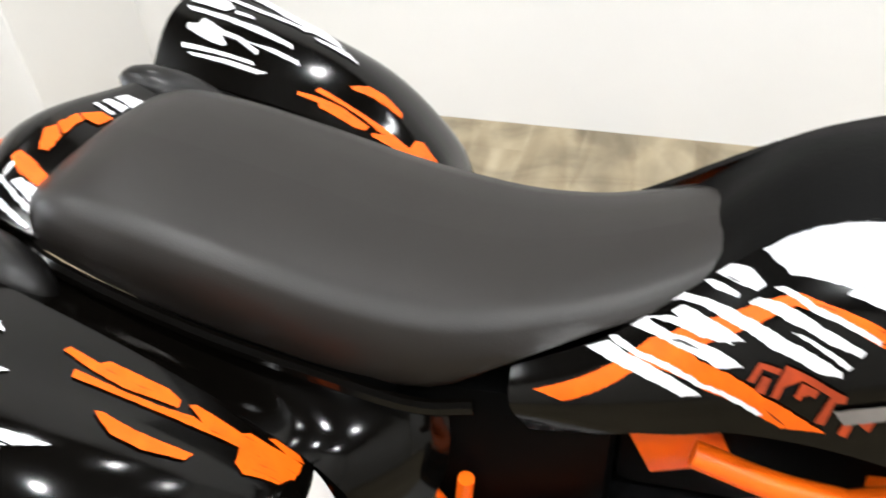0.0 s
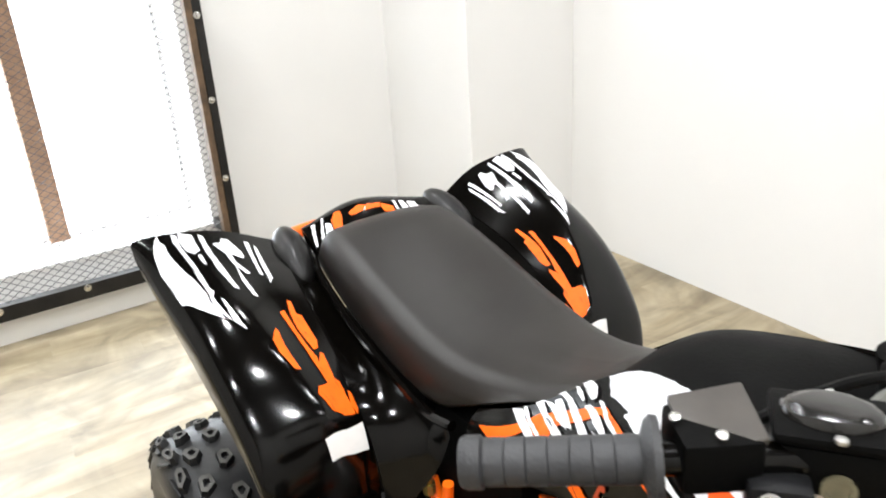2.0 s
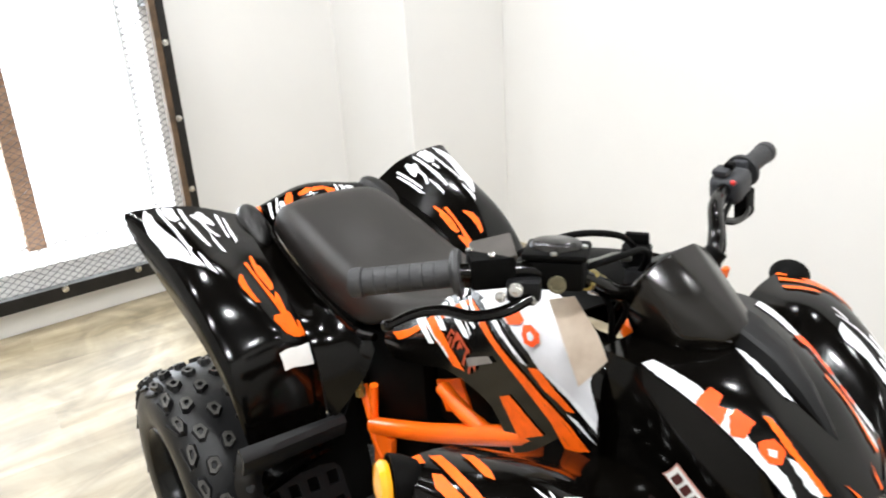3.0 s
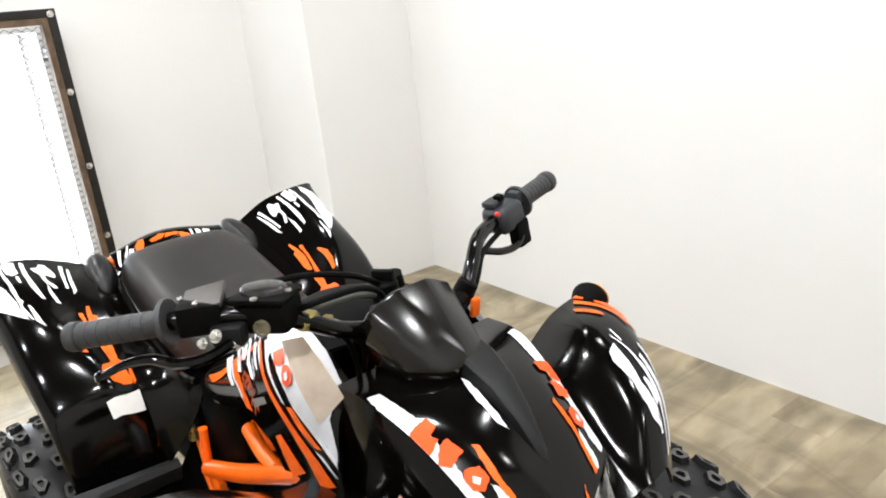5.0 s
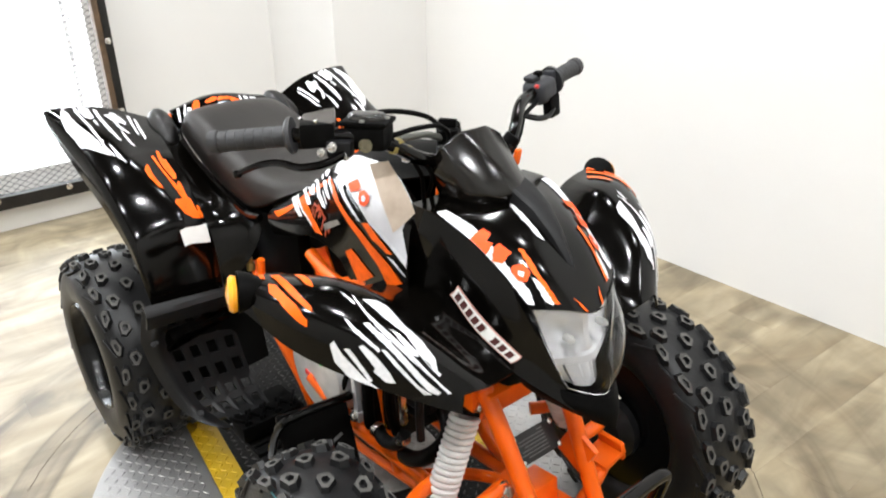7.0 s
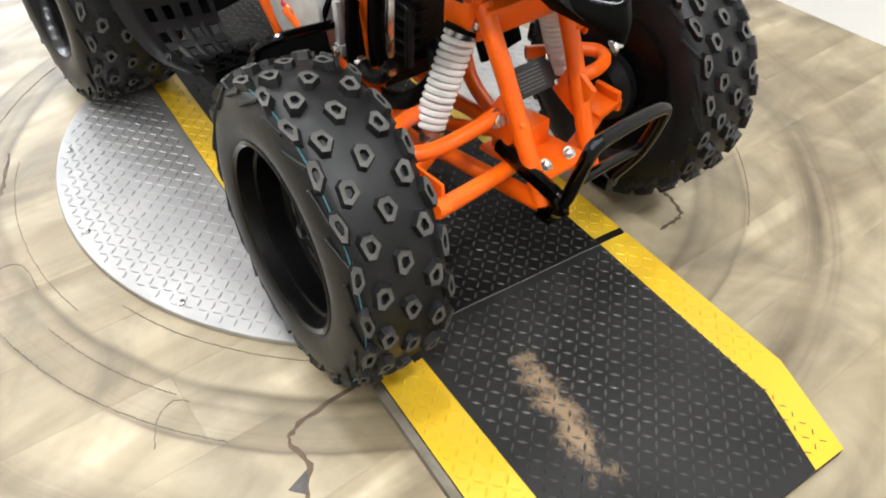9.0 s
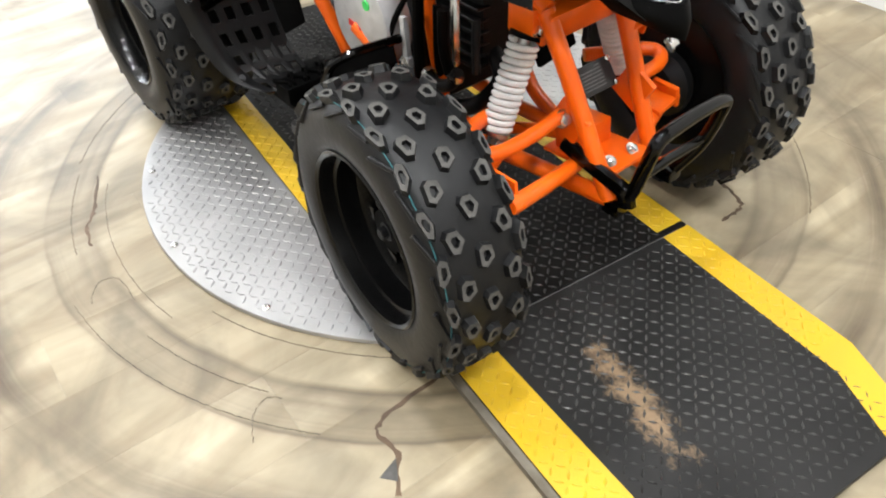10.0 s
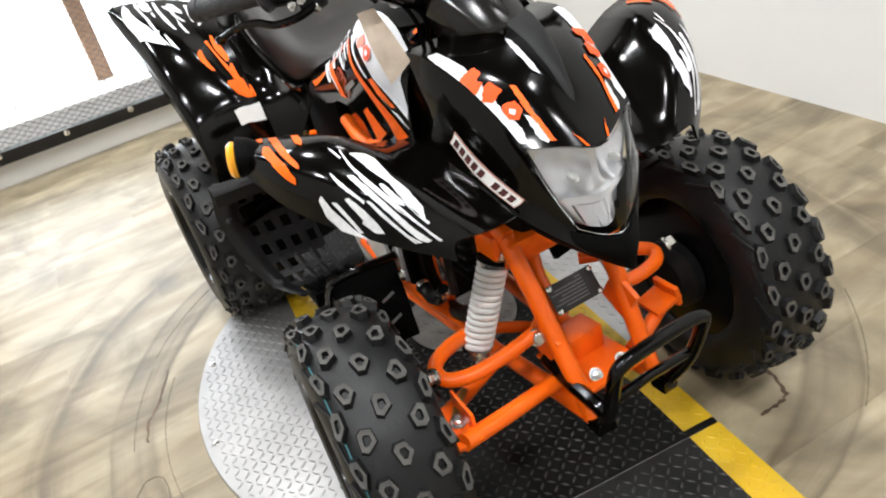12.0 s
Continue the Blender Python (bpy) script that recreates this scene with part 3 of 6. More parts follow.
def rf_parts(make=same):
    f = part("rear_fender", make(RF.panel(26, 18, 0.005)), M_GLOSS, bike, "gloss black rear fender")
    films(RF, "white_stroke", M_DECW, f, make, 0.0015, "torn white brush stroke", 0.0005,
          [(0.005, 0.426), (0.033, 0.444), (0.052, 0.441), (0.096, 0.472), (0.169, 0.502), (0.209, 0.504), (0.267, 0.52), (0.322, 0.564), (0.368, 0.531), (0.264, 0.634), (0.249, 0.666), (0.205, 0.655), (0.14, 0.627), (0.087, 0.549), (0.06, 0.501)],
          [(0.007, 0.385), (0.02, 0.374), (0.066, 0.399), (0.16, 0.433), (0.198, 0.452), (0.252, 0.482), (0.267, 0.478), (0.281, 0.505), (0.304, 0.515), (0.366, 0.526), (0.316, 0.548), (0.262, 0.507), (0.213, 0.484), (0.157, 0.451), (0.09, 0.422), (0.039, 0.403)],
          [(0.291, 0.48), (0.302, 0.472), (0.407, 0.501), (0.372, 0.524)],
          [(0.007, 0.362), (0.022, 0.33), (0.101, 0.357), (0.114, 0.387), (0.096, 0.402), (0.049, 0.389)],
          [(0.019, 0.312), (0.033, 0.301), (0.117, 0.326), (0.202, 0.345), (0.275, 0.361), (0.266, 0.378), (0.198, 0.372), (0.108, 0.343)],
          [(0.047, 0.246), (0.052, 0.222), (0.114, 0.207), (0.144, 0.212), (0.151, 0.227), (0.134, 0.253), (0.124, 0.284), (0.08, 0.295), (0.072, 0.291), (0.07, 0.265)],
          [(0.108, 0.281), (0.116, 0.259), (0.166, 0.271), (0.22, 0.248), (0.217, 0.271), (0.172, 0.291)],
          [(0.117, 0.381), (0.123, 0.37), (0.167, 0.39), (0.158, 0.398)],
          [(0.175, 0.283), (0.214, 0.292), (0.306, 0.305), (0.297, 0.323), (0.246, 0.318)],
          [(0.053, 0.157), (0.057, 0.138), (0.227, 0.187), (0.22, 0.203)],
          [(0.07, 0.124), (0.087, 0.116), (0.239, 0.144), (0.258, 0.178), (0.176, 0.157)])
    films(RF, "orange_stroke", M_DECO, f, make, 0.0016, "orange slash", 0.0003,
          [(0.329, 0.156), (0.332, 0.129), (0.377, 0.147), (0.385, 0.115), (0.468, 0.114), (0.487, 0.15), (0.488, 0.201), (0.42, 0.215), (0.371, 0.19)],
          [(0.362, 0.253), (0.358, 0.217), (0.426, 0.232), (0.479, 0.23), (0.51, 0.214), (0.541, 0.252), (0.597, 0.235), (0.673, 0.204), (0.718, 0.173), (0.712, 0.276), (0.64, 0.273), (0.576, 0.269), (0.52, 0.27), (0.456, 0.262)],
          [(0.499, 0.158), (0.508, 0.134), (0.579, 0.176), (0.593, 0.134), (0.65, 0.137), (0.718, 0.124), (0.716, 0.214), (0.604, 0.251), (0.53, 0.248)],
          [(0.416, 0.357), (0.425, 0.352), (0.469, 0.385), (0.501, 0.397), (0.547, 0.406), (0.543, 0.44), (0.492, 0.45), (0.453, 0.427)],
          [(0.599, 0.365), (0.585, 0.264), (0.652, 0.266), (0.708, 0.27), (0.692, 0.362), (0.646, 0.385), (0.624, 0.4)],
          [(0.628, 0.083), (0.643, 0.047), (0.707, 0.056), (0.722, 0.1), (0.684, 0.136)])
    return f


rf_parts()
rf_parts(mirrored)


# inner channel between seat and fender, and tail
def channel():
    s = Sheet([
        [(-0.56, -0.120, 0.800), (-0.545, -0.160, 0.828), (-0.535, -0.190, 0.840)],
        [(-0.45, -0.140, 0.792), (-0.44, -0.172, 0.796), (-0.43, -0.204, 0.812)],
        [(-0.32, -0.146, 0.740), (-0.31, -0.178, 0.738), (-0.31, -0.216, 0.766)],
        [(-0.20, -0.148, 0.706), (-0.19, -0.180, 0.690), (-0.19, -0.220, 0.690)],
        [(-0.10, -0.146, 0.690), (-0.09, -0.175, 0.655), (-0.13, -0.222, 0.610)],
        [(-0.06, -0.130, 0.660), (-0.06, -0.165, 0.600), (-0.11, -0.222, 0.500)],
    ], -1)
    return s.panel(20, 8, 0.005)


both("seat_surround", channel, M_GLOSS, "gloss black bodywork beside the seat")


def lip():
    return tube([(-0.50, -0.122, 0.806), (-0.43, -0.150, 0.796), (-0.30, -0.158, 0.748), (-0.16, -0.158, 0.708), (-0.085, -0.154, 0.688), (-0.03, -0.150, 0.694)], 0.008, 8)


both("seat_bead", lip, M_GLOSS)


def lump():
    bm = bmesh.new()
    bmesh.ops.create_uvsphere(bm, u_segments=18, v_segments=12, radius=1)
    return moved(bm, pose(-0.488, -0.172, 0.812, 0, 26, -8) @ Matrix.Diagonal((0.078, 0.034, 0.035, 1)))


both("tail_lump", lump, M_LUMP, "rounded black moulding")
TAIL = Sheet([
    [(-0.516, -0.122, 0.785), (-0.565, 0.0, 0.785), (-0.516, 0.122, 0.785)],
    [(-0.530, -0.130, 0.832), (-0.588, 0.0, 0.842), (-0.530, 0.130, 0.832)],
    [(-0.517, -0.136, 0.850), (-0.540, 0.0, 0.870), (-0.517, 0.136, 0.850)],
    [(-0.455, -0.132, 0.815), (-0.460, 0.0, 0.830), (-0.455, 0.132, 0.815)],
], 1)
tail = part("tail_panel", TAIL.panel(14, 16, 0.006), M_GLOSS, bike, "black tail panel behind the seat")
films(TAIL, "orange_block", M_DECO, tail, same, 0.0016, "orange logo block", 0.001,
              [(0.7, 0.264), (0.721, 0.307), (0.779, 0.293), (0.9, 0.236), (0.9, 0.186), (0.771, 0.207)],
              [(0.779, 0.343), (0.736, 0.457), (0.757, 0.5), (0.807, 0.457), (0.814, 0.357)],
              [(0.757, 0.507), (0.764, 0.614), (0.807, 0.593), (0.807, 0.471)],
              [(0.771, 0.621), (0.814, 0.693), (0.864, 0.686), (0.857, 0.607), (0.807, 0.6)])
films(TAIL, "white_stroke", M_DECW, tail, same, 0.0016, "torn white stroke", 0.001,
              [(0.7, 0.064), (0.714, 0.093), (0.921, 0.021), (0.914, 0.007)],
              [(0.679, 0.157), (0.693, 0.171), (0.907, 0.086), (0.907, 0.064)],
              [(0.764, 0.157), (0.793, 0.193), (0.9, 0.171), (0.914, 0.093)],
              [(0.793, 0.107), (0.793, 0.121), (0.893, 0.086), (0.893, 0.064)],
              [(0.743, 0.714), (0.743, 0.736), (0.843, 0.729), (0.843, 0.707)],
              [(0.75, 0.757), (0.75, 0.793), (0.843, 0.807), (0.85, 0.757)],
              [(0.757, 0.821), (0.764, 0.879), (0.857, 0.9), (0.864, 0.814)])
part("rear_rack_tube", tube([(-0.520, -0.140, 0.770), (-0.598, -0.143, 0.797), (-0.632, -0.116, 0.800), (-0.647, -0.059, 0.800), (-0.655, 0.0, 0.800), (-0.647, 0.059, 0.800), (-0.632, 0.116, 0.800), (-0.598, 0.143, 0.797), (-0.520, 0.140, 0.770)], 0.0135, 12, 5), M_ORANGE, bike, "orange grab rail")

# tank cover and side panels
TANK = Sheet([
    [(0.13, -0.084, 0.786), (0.150, -0.046, 0.806), (0.150, 0.0, 0.812), (0.150, 0.046, 0.806), (0.13, 0.084, 0.786)],
    [(0.22, -0.071, 0.871), (0.228, -0.04, 0.884), (0.228, 0.0, 0.888), (0.228, 0.04, 0.884), (0.22, 0.071, 0.871)],
    [(0.32, -0.088, 0.897), (0.325, -0.046, 0.905), (0.325, 0.0, 0.908), (0.325, 0.046, 0.905), (0.32, 0.088, 0.897)],
    [(0.385, -0.102, 0.899), (0.385, -0.055, 0.902), (0.385, 0.0, 0.903), (0.385, 0.055, 0.902), (0.385, 0.102, 0.899)],
    [(0.44, -0.11, 0.89), (0.43, -0.058, 0.88), (0.43, 0.0, 0.876), (0.43, 0.058, 0.88), (0.44, 0.11, 0.89)],
], 1)
part("tank_cover", TANK.panel(18, 16, 0.005), M_SATIN, bike, "satin black tank cover")
SP = Sheet([
    [(0.000, -0.124, 0.728), (0.000, -0.142, 0.712), (0.005, -0.148, 0.695), (0.02, -0.145, 0.670)],
    [(0.088, -0.108, 0.772), (0.110, -0.140, 0.743), (0.125, -0.152, 0.700), (0.132, -0.151, 0.678)],
    [(0.220, -0.070, 0.872), (0.230, -0.132, 0.812), (0.245, -0.158, 0.725), (0.258, -0.158, 0.666)],
    [(0.330, -0.090, 0.898), (0.345, -0.150, 0.840), (0.360, -0.164, 0.745), (0.38, -0.165, 0.610)],
    [(0.430, -0.112, 0.902), (0.445, -0.158, 0.850), (0.460, -0.168, 0.765), (0.475, -0.170, 0.660)],
    [(0.510, -0.116, 0.862), (0.515, -0.146, 0.830), (0.525, -0.162, 0.770), (0.530, -0.166, 0.700)],
], -1)


SP_EDGE = [(0.0, 1.0), (0.08, 0.92), (0.18, 0.68), (0.30, 0.62), (0.42, 0.68), (0.52, 0.74), (0.58, 0.86), (0.66, 1.0), (1.0, 1.0)]


def sp_reach(u):
    """Lower edge of the side panel, cut away over the frame tubes."""
    for (a, p), (b, q) in zip(SP_EDGE, SP_EDGE[1:]):
        if u <= b:
            return p + (q - p) * (u - a) / (b - a)
    return 1.0


def sp_parts(make=same, near=True):
    f = part("side_panel", make(SP.panel(44, 14, 0.005, sp_reach)), M_GLOSS, bike, "gloss black side panel")
    if not near:
        return f
    films(SP, "silver_field", M_SILV, f, make, 0.0012, "pale silver field", 0.0008,
          [(0.355, 0.01), (0.5, 0.008), (0.62, 0.005), (0.714, 0.005), (0.85, 0.005), (0.99, 0.09), (0.955, 0.38), (0.995, 0.561), (0.995, 0.64), (0.912, 0.558), (0.834, 0.538), (0.743, 0.466), (0.70, 0.40), (0.60, 0.29), (0.50, 0.235), (0.44, 0.19), (0.38, 0.125)])
    films(SP, "orange_stroke", M_DECO, f, make, 0.002, "orange slash", 0.0005,
          [(0.043, 0.293), (0.233, 0.109), (0.316, 0.164), (0.391, 0.188), (0.405, 0.213), (0.337, 0.243), (0.264, 0.235), (0.209, 0.224), (0.085, 0.413)],
          [(0.233, 0.109), (0.261, 0.179), (0.28, 0.297), (0.345, 0.478), (0.417, 0.609), (0.364, 0.593), (0.281, 0.42), (0.212, 0.194)],
          [(0.378, 0.211), (0.406, 0.217), (0.537, 0.375), (0.638, 0.479), (0.747, 0.592), (0.865, 0.693), (0.961, 0.802), (0.836, 0.828), (0.776, 0.71), (0.662, 0.569), (0.57, 0.457), (0.462, 0.336)],
          [(0.697, 0.475), (0.738, 0.459), (0.808, 0.536), (0.892, 0.607), (0.848, 0.616), (0.754, 0.554)],
          [(0.564, 0.673), (0.608, 0.647), (0.735, 0.772), (0.63, 0.813), (0.598, 0.748)])
    films(SP, "white_stroke", M_DECW, f, make, 0.0028, "torn white brush stroke", 0.0005,
          [(0.151, 0.007), (0.188, 0.028), (0.203, 0.131), (0.251, 0.344), (0.274, 0.432), (0.25, 0.422), (0.218, 0.306), (0.18, 0.154)],
          [(0.19, 0), (0.201, 0.02), (0.217, 0.139), (0.276, 0.379), (0.345, 0.537), (0.338, 0.542), (0.269, 0.385), (0.214, 0.172), (0.194, 0.059)],
          [(0.219, 0), (0.236, 0), (0.258, 0.133), (0.311, 0.313), (0.326, 0.366), (0.297, 0.342), (0.26, 0.202)],
          [(0.228, 0), (0.237, 0), (0.263, 0.064), (0.291, 0.197), (0.318, 0.279), (0.285, 0.202), (0.246, 0.029)],
          [(0.264, 0.042), (0.276, 0.046), (0.299, 0.155), (0.319, 0.24), (0.329, 0.282), (0.301, 0.246), (0.276, 0.14)],
          [(0.261, 0), (0.272, 0), (0.28, 0.001), (0.302, 0.085), (0.335, 0.207), (0.373, 0.316), (0.432, 0.419), (0.432, 0.437), (0.406, 0.421), (0.357, 0.333), (0.318, 0.202), (0.288, 0.07), (0.27, 0)],
          [(0.299, 0), (0.307, 0.015), (0.33, 0.116), (0.328, 0.129), (0.309, 0.062)],
          [(0.311, 0), (0.325, 0), (0.343, 0.051), (0.356, 0.128), (0.346, 0.134), (0.326, 0.069)],
          [(0.337, 0.161), (0.349, 0.159), (0.376, 0.214), (0.414, 0.3), (0.456, 0.365), (0.451, 0.379), (0.417, 0.342), (0.377, 0.265)],
          [(0.364, 0.147), (0.374, 0.154), (0.408, 0.238), (0.471, 0.33), (0.47, 0.346), (0.402, 0.25)],
          [(0.377, 0.294), (0.389, 0.307), (0.443, 0.405), (0.437, 0.415)],
          [(0.438, 0.209), (0.476, 0.157), (0.529, 0.207), (0.517, 0.256), (0.643, 0.401), (0.698, 0.468), (0.667, 0.459), (0.615, 0.395), (0.519, 0.299)],
          [(0.51, 0.1), (0.549, 0.064), (0.616, 0.101), (0.639, 0.142), (0.563, 0.166)],
          [(0.769, 0.463), (0.864, 0.512), (0.992, 0.611), (1, 0.676), (1, 0.674), (0.909, 0.587)],
          [(0.846, 0.629), (0.902, 0.644), (1, 0.746), (0.97, 0.727)])
    films(SP, "letter_bar", M_ETCH, f, make, 0.0024, "dark orange bar of lettering", 0.0002,
          [(0.328, 0.415), (0.343, 0.364), (0.367, 0.4), (0.363, 0.415), (0.346, 0.388), (0.336, 0.427)],
          [(0.336, 0.454), (0.346, 0.41), (0.355, 0.423), (0.346, 0.47)],
          [(0.353, 0.48), (0.372, 0.39), (0.426, 0.473), (0.423, 0.493), (0.375, 0.417), (0.362, 0.49)],
          [(0.38, 0.487), (0.389, 0.447), (0.408, 0.473), (0.403, 0.493), (0.392, 0.472), (0.387, 0.499)],
          [(0.403, 0.571), (0.425, 0.473), (0.439, 0.489), (0.437, 0.509), (0.428, 0.496), (0.414, 0.579)],
          [(0.43, 0.607), (0.443, 0.525), (0.471, 0.557), (0.464, 0.595), (0.448, 0.56), (0.44, 0.619)])
    films(SP, "grey_mark", M_DULL, f, make, 0.0036, "grey printed patch", 0.0004,
          [(0.425, 0.532), (0.531, 0.489), (0.55, 0.516), (0.437, 0.575)])
    films(SP, "red_mark", M_DECR2, f, make, 0.0036, "orange-red printed mark", 0.0004,
          [(0.56, 0.236), (0.614, 0.182), (0.662, 0.237), (0.652, 0.27), (0.606, 0.29)],
          [(0.665, 0.266), (0.695, 0.247), (0.737, 0.274), (0.745, 0.32), (0.722, 0.356), (0.689, 0.355), (0.67, 0.314)])
    films(SP, "mark_centre", M_SILV, f, make, 0.0048, "", 0.0,
          [(0.691, 0.3), (0.704, 0.28), (0.723, 0.302), (0.717, 0.327), (0.7, 0.328)])
    TAG = Sheet([
        [(0.456, -0.178, 0.935), (0.469, -0.169, 0.939), (0.482, -0.160, 0.942)],
        [(0.482, -0.180, 0.886), (0.494, -0.164, 0.890), (0.506, -0.146, 0.895)],
        [(0.494, -0.166, 0.824), (0.503, -0.150, 0.838), (0.512, -0.133, 0.855)],
    ], -1)
    part("buff_tag", TAG.panel(8, 6, 0.0008), M_TAN, f, "creased buff paper tag")
    return f


sp_parts()
sp_parts(mirrored, False)

# nose: hood, cheeks, headlight, chin
HOOD = Sheet([
    [(0.500, -0.132, 0.868), (0.505, -0.075, 0.872), (0.510, 0.0, 0.884), (0.505, 0.075, 0.872), (0.500, 0.132, 0.868)],
    [(0.562, -0.131, 0.866), (0.575, -0.078, 0.870), (0.590, 0.0, 0.880), (0.575, 0.078, 0.870), (0.562, 0.131, 0.866)],
    [(0.630, -0.118, 0.838), (0.645, -0.070, 0.850), (0.662, 0.0, 0.850), (0.645, 0.070, 0.850), (0.630, 0.118, 0.838)],
    [(0.690, -0.106, 0.798), (0.708, -0.058, 0.812), (0.722, 0.0, 0.803), (0.708, 0.058, 0.812), (0.690, 0.106, 0.798)],
    [(0.741, -0.100, 0.757), (0.769, -0.050, 0.749), (0.787, 0.0, 0.737), (0.769, 0.050, 0.749), (0.741, 0.100, 0.757)],
], 1)
hood = part("hood", HOOD.panel(22, 28, 0.005), M_GLOSS, bike, "gloss black nose hood with a raised spine")


def hood_marks(make=same):
    films(HOOD, "white_stroke", M_DECW, hood, make, 0.0014, "torn white stroke", 0.001,
              [(0.236, 0.021), (0.236, 0.1), (0.407, 0.114), (0.779, 0.057), (0.879, 0.086), (0.971, 0.05), (0.964, 0.007), (0.786, 0), (0.514, 0), (0.329, 0)],
              [(0.814, 0.15), (0.864, 0.193), (0.957, 0.214), (0.979, 0.171), (0.95, 0.136)],
              [(0.343, 0.429), (0.386, 0.443), (0.614, 0.429), (0.643, 0.429), (0.6, 0.4), (0.45, 0.407)])
    films(HOOD, "orange_stroke", M_DECO, hood, make, 0.0018, "orange line", 0.0008,
              [(0.657, 0.214), (0.671, 0.243), (0.821, 0.214), (0.971, 0.229), (0.971, 0.193), (0.786, 0.179)],
              [(0.936, 0.357), (0.957, 0.386), (1, 0.42), (1, 0.395)])
    films(HOOD, "logo_block", M_DECR2, hood, make, 0.0028, "orange-red logo block", 0.0008,
              [(0.493, 0), (0.471, 0.064), (0.464, 0.157), (0.514, 0.157), (0.543, 0.086), (0.571, 0.107), (0.607, 0), (0.55, 0)],
              [(0.593, 0.079), (0.586, 0.143), (0.664, 0.157), (0.693, 0.043), (0.657, 0)],
              [(0.729, 0.086), (0.743, 0.164), (0.8, 0.164), (0.836, 0.1), (0.814, 0.05), (0.764, 0.05)])
    films(HOOD, "logo_centre", M_DECW, hood, make, 0.004, "", 0.0,
              [(0.764, 0.1), (0.786, 0.129), (0.807, 0.1), (0.786, 0.079)])


hood_marks()
hood_marks(mirrored)


def spine():
    """Flat-topped wedge with upright sides, narrowing to a point over the headlight."""
    rows = [(0.545, -0.028, 0.042, 0.905), (0.580, -0.022, 0.039, 0.903), (0.620, -0.016, 0.034, 0.894), (0.660, -0.012, 0.027, 0.873), (0.695, -0.008, 0.019, 0.843), (0.725, -0.004, 0.011, 0.806), (0.750, 0.001, 0.005, 0.764)]
    rings = []
    for x, y0, y1, z in rows:
        w = min(0.004, (y1 - y0) * 0.3)
        rings.append([V(x - 0.008, y0 - 0.003, z - 0.030), V(x, y0, z - 0.004), V(x, y0 + w, z), V(x + 0.001, (y0 + y1) / 2, z + 0.0015), V(x, y1 - w, z), V(x, y1, z - 0.004), V(x - 0.008, y1 + 0.003, z - 0.030)])
    return loft(rings)


part("hood_spine", spine(), M_SPINE, bike, "satin black raised spine", sharp=28)
CHEEK = Sheet([
    [(0.498, -0.132, 0.866), (0.480, -0.140, 0.820), (0.470, -0.142, 0.770), (0.465, -0.150, 0.715)],
    [(0.562, -0.131, 0.864), (0.575, -0.140, 0.810), (0.590, -0.142, 0.755), (0.590, -0.150, 0.715)],
    [(0.630, -0.118, 0.836), (0.650, -0.130, 0.775), (0.665, -0.135, 0.715), (0.670, -0.140, 0.680)],
    [(0.690, -0.106, 0.796), (0.712, -0.112, 0.735), (0.732, -0.104, 0.672), (0.742, -0.108, 0.636)],
    [(0.740, -0.100, 0.755), (0.760, -0.080, 0.690), (0.781, -0.054, 0.613), (0.800, -0.050, 0.580)],
], -1)


def cheek_parts(make=same):
    f = part("nose_cheek", make(CHEEK.panel(18, 12, 0.005)), M_GLOSS, bike, "gloss black nose side")
    a, b, c, d = (V(*q, 0) for q in ((0.303, 0.686), (0.680, 0.874), (0.741, 0.673), (0.378, 0.493)))

    def cell(t0, t1, r0, r1):
        return [tuple(a.lerp(b, t).lerp(d.lerp(c, t), r))[:2] for t, r in ((t0, r0), (t1, r0), (t1, r1), (t0, r1))]
    films(CHEEK, "name_border", M_SALMON, f, make, 0.0012, "salmon border of the name strip", 0.0, cell(-0.012, 1.012, -0.06, 1.06))
    films(CHEEK, "name_strip", M_STICK, f, make, 0.0020, "pale strip with unreadable dark letters", 0.0, cell(0.0, 1.0, 0.04, 0.96))
    for k in range(9):
        if k == 5:
            continue
        t0 = 0.04 + 0.104 * k
        films(CHEEK, "letter_bar", M_INK, f, make, 0.0030, "dark bar of lettering", 0.0004, cell(t0, t0 + 0.072, 0.2, 0.8))
    return f


cheek_parts()
cheek_parts(mirrored)


def chin():
    s = Sheet([
        [(0.722, -0.112, 0.646), (0.782, -0.056, 0.612), (0.814, -0.026, 0.603), (0.828, 0.0, 0.600), (0.814, 0.026, 0.603), (0.782, 0.056, 0.612), (0.722, 0.112, 0.646)],
        [(0.732, -0.100, 0.618), (0.794, -0.056, 0.590), (0.826, -0.026, 0.578), (0.841, 0.0, 0.573), (0.826, 0.026, 0.578), (0.794, 0.056, 0.590), (0.732, 0.100, 0.618)],
        [(0.748, -0.068, 0.584), (0.802, -0.036, 0.564), (0.828, -0.016, 0.552), (0.842, 0.0, 0.546), (0.828, 0.016, 0.552), (0.802, 0.036, 0.564), (0.748, 0.068, 0.584)],
    ], 1)
    return s.panel(10, 24, 0.02)


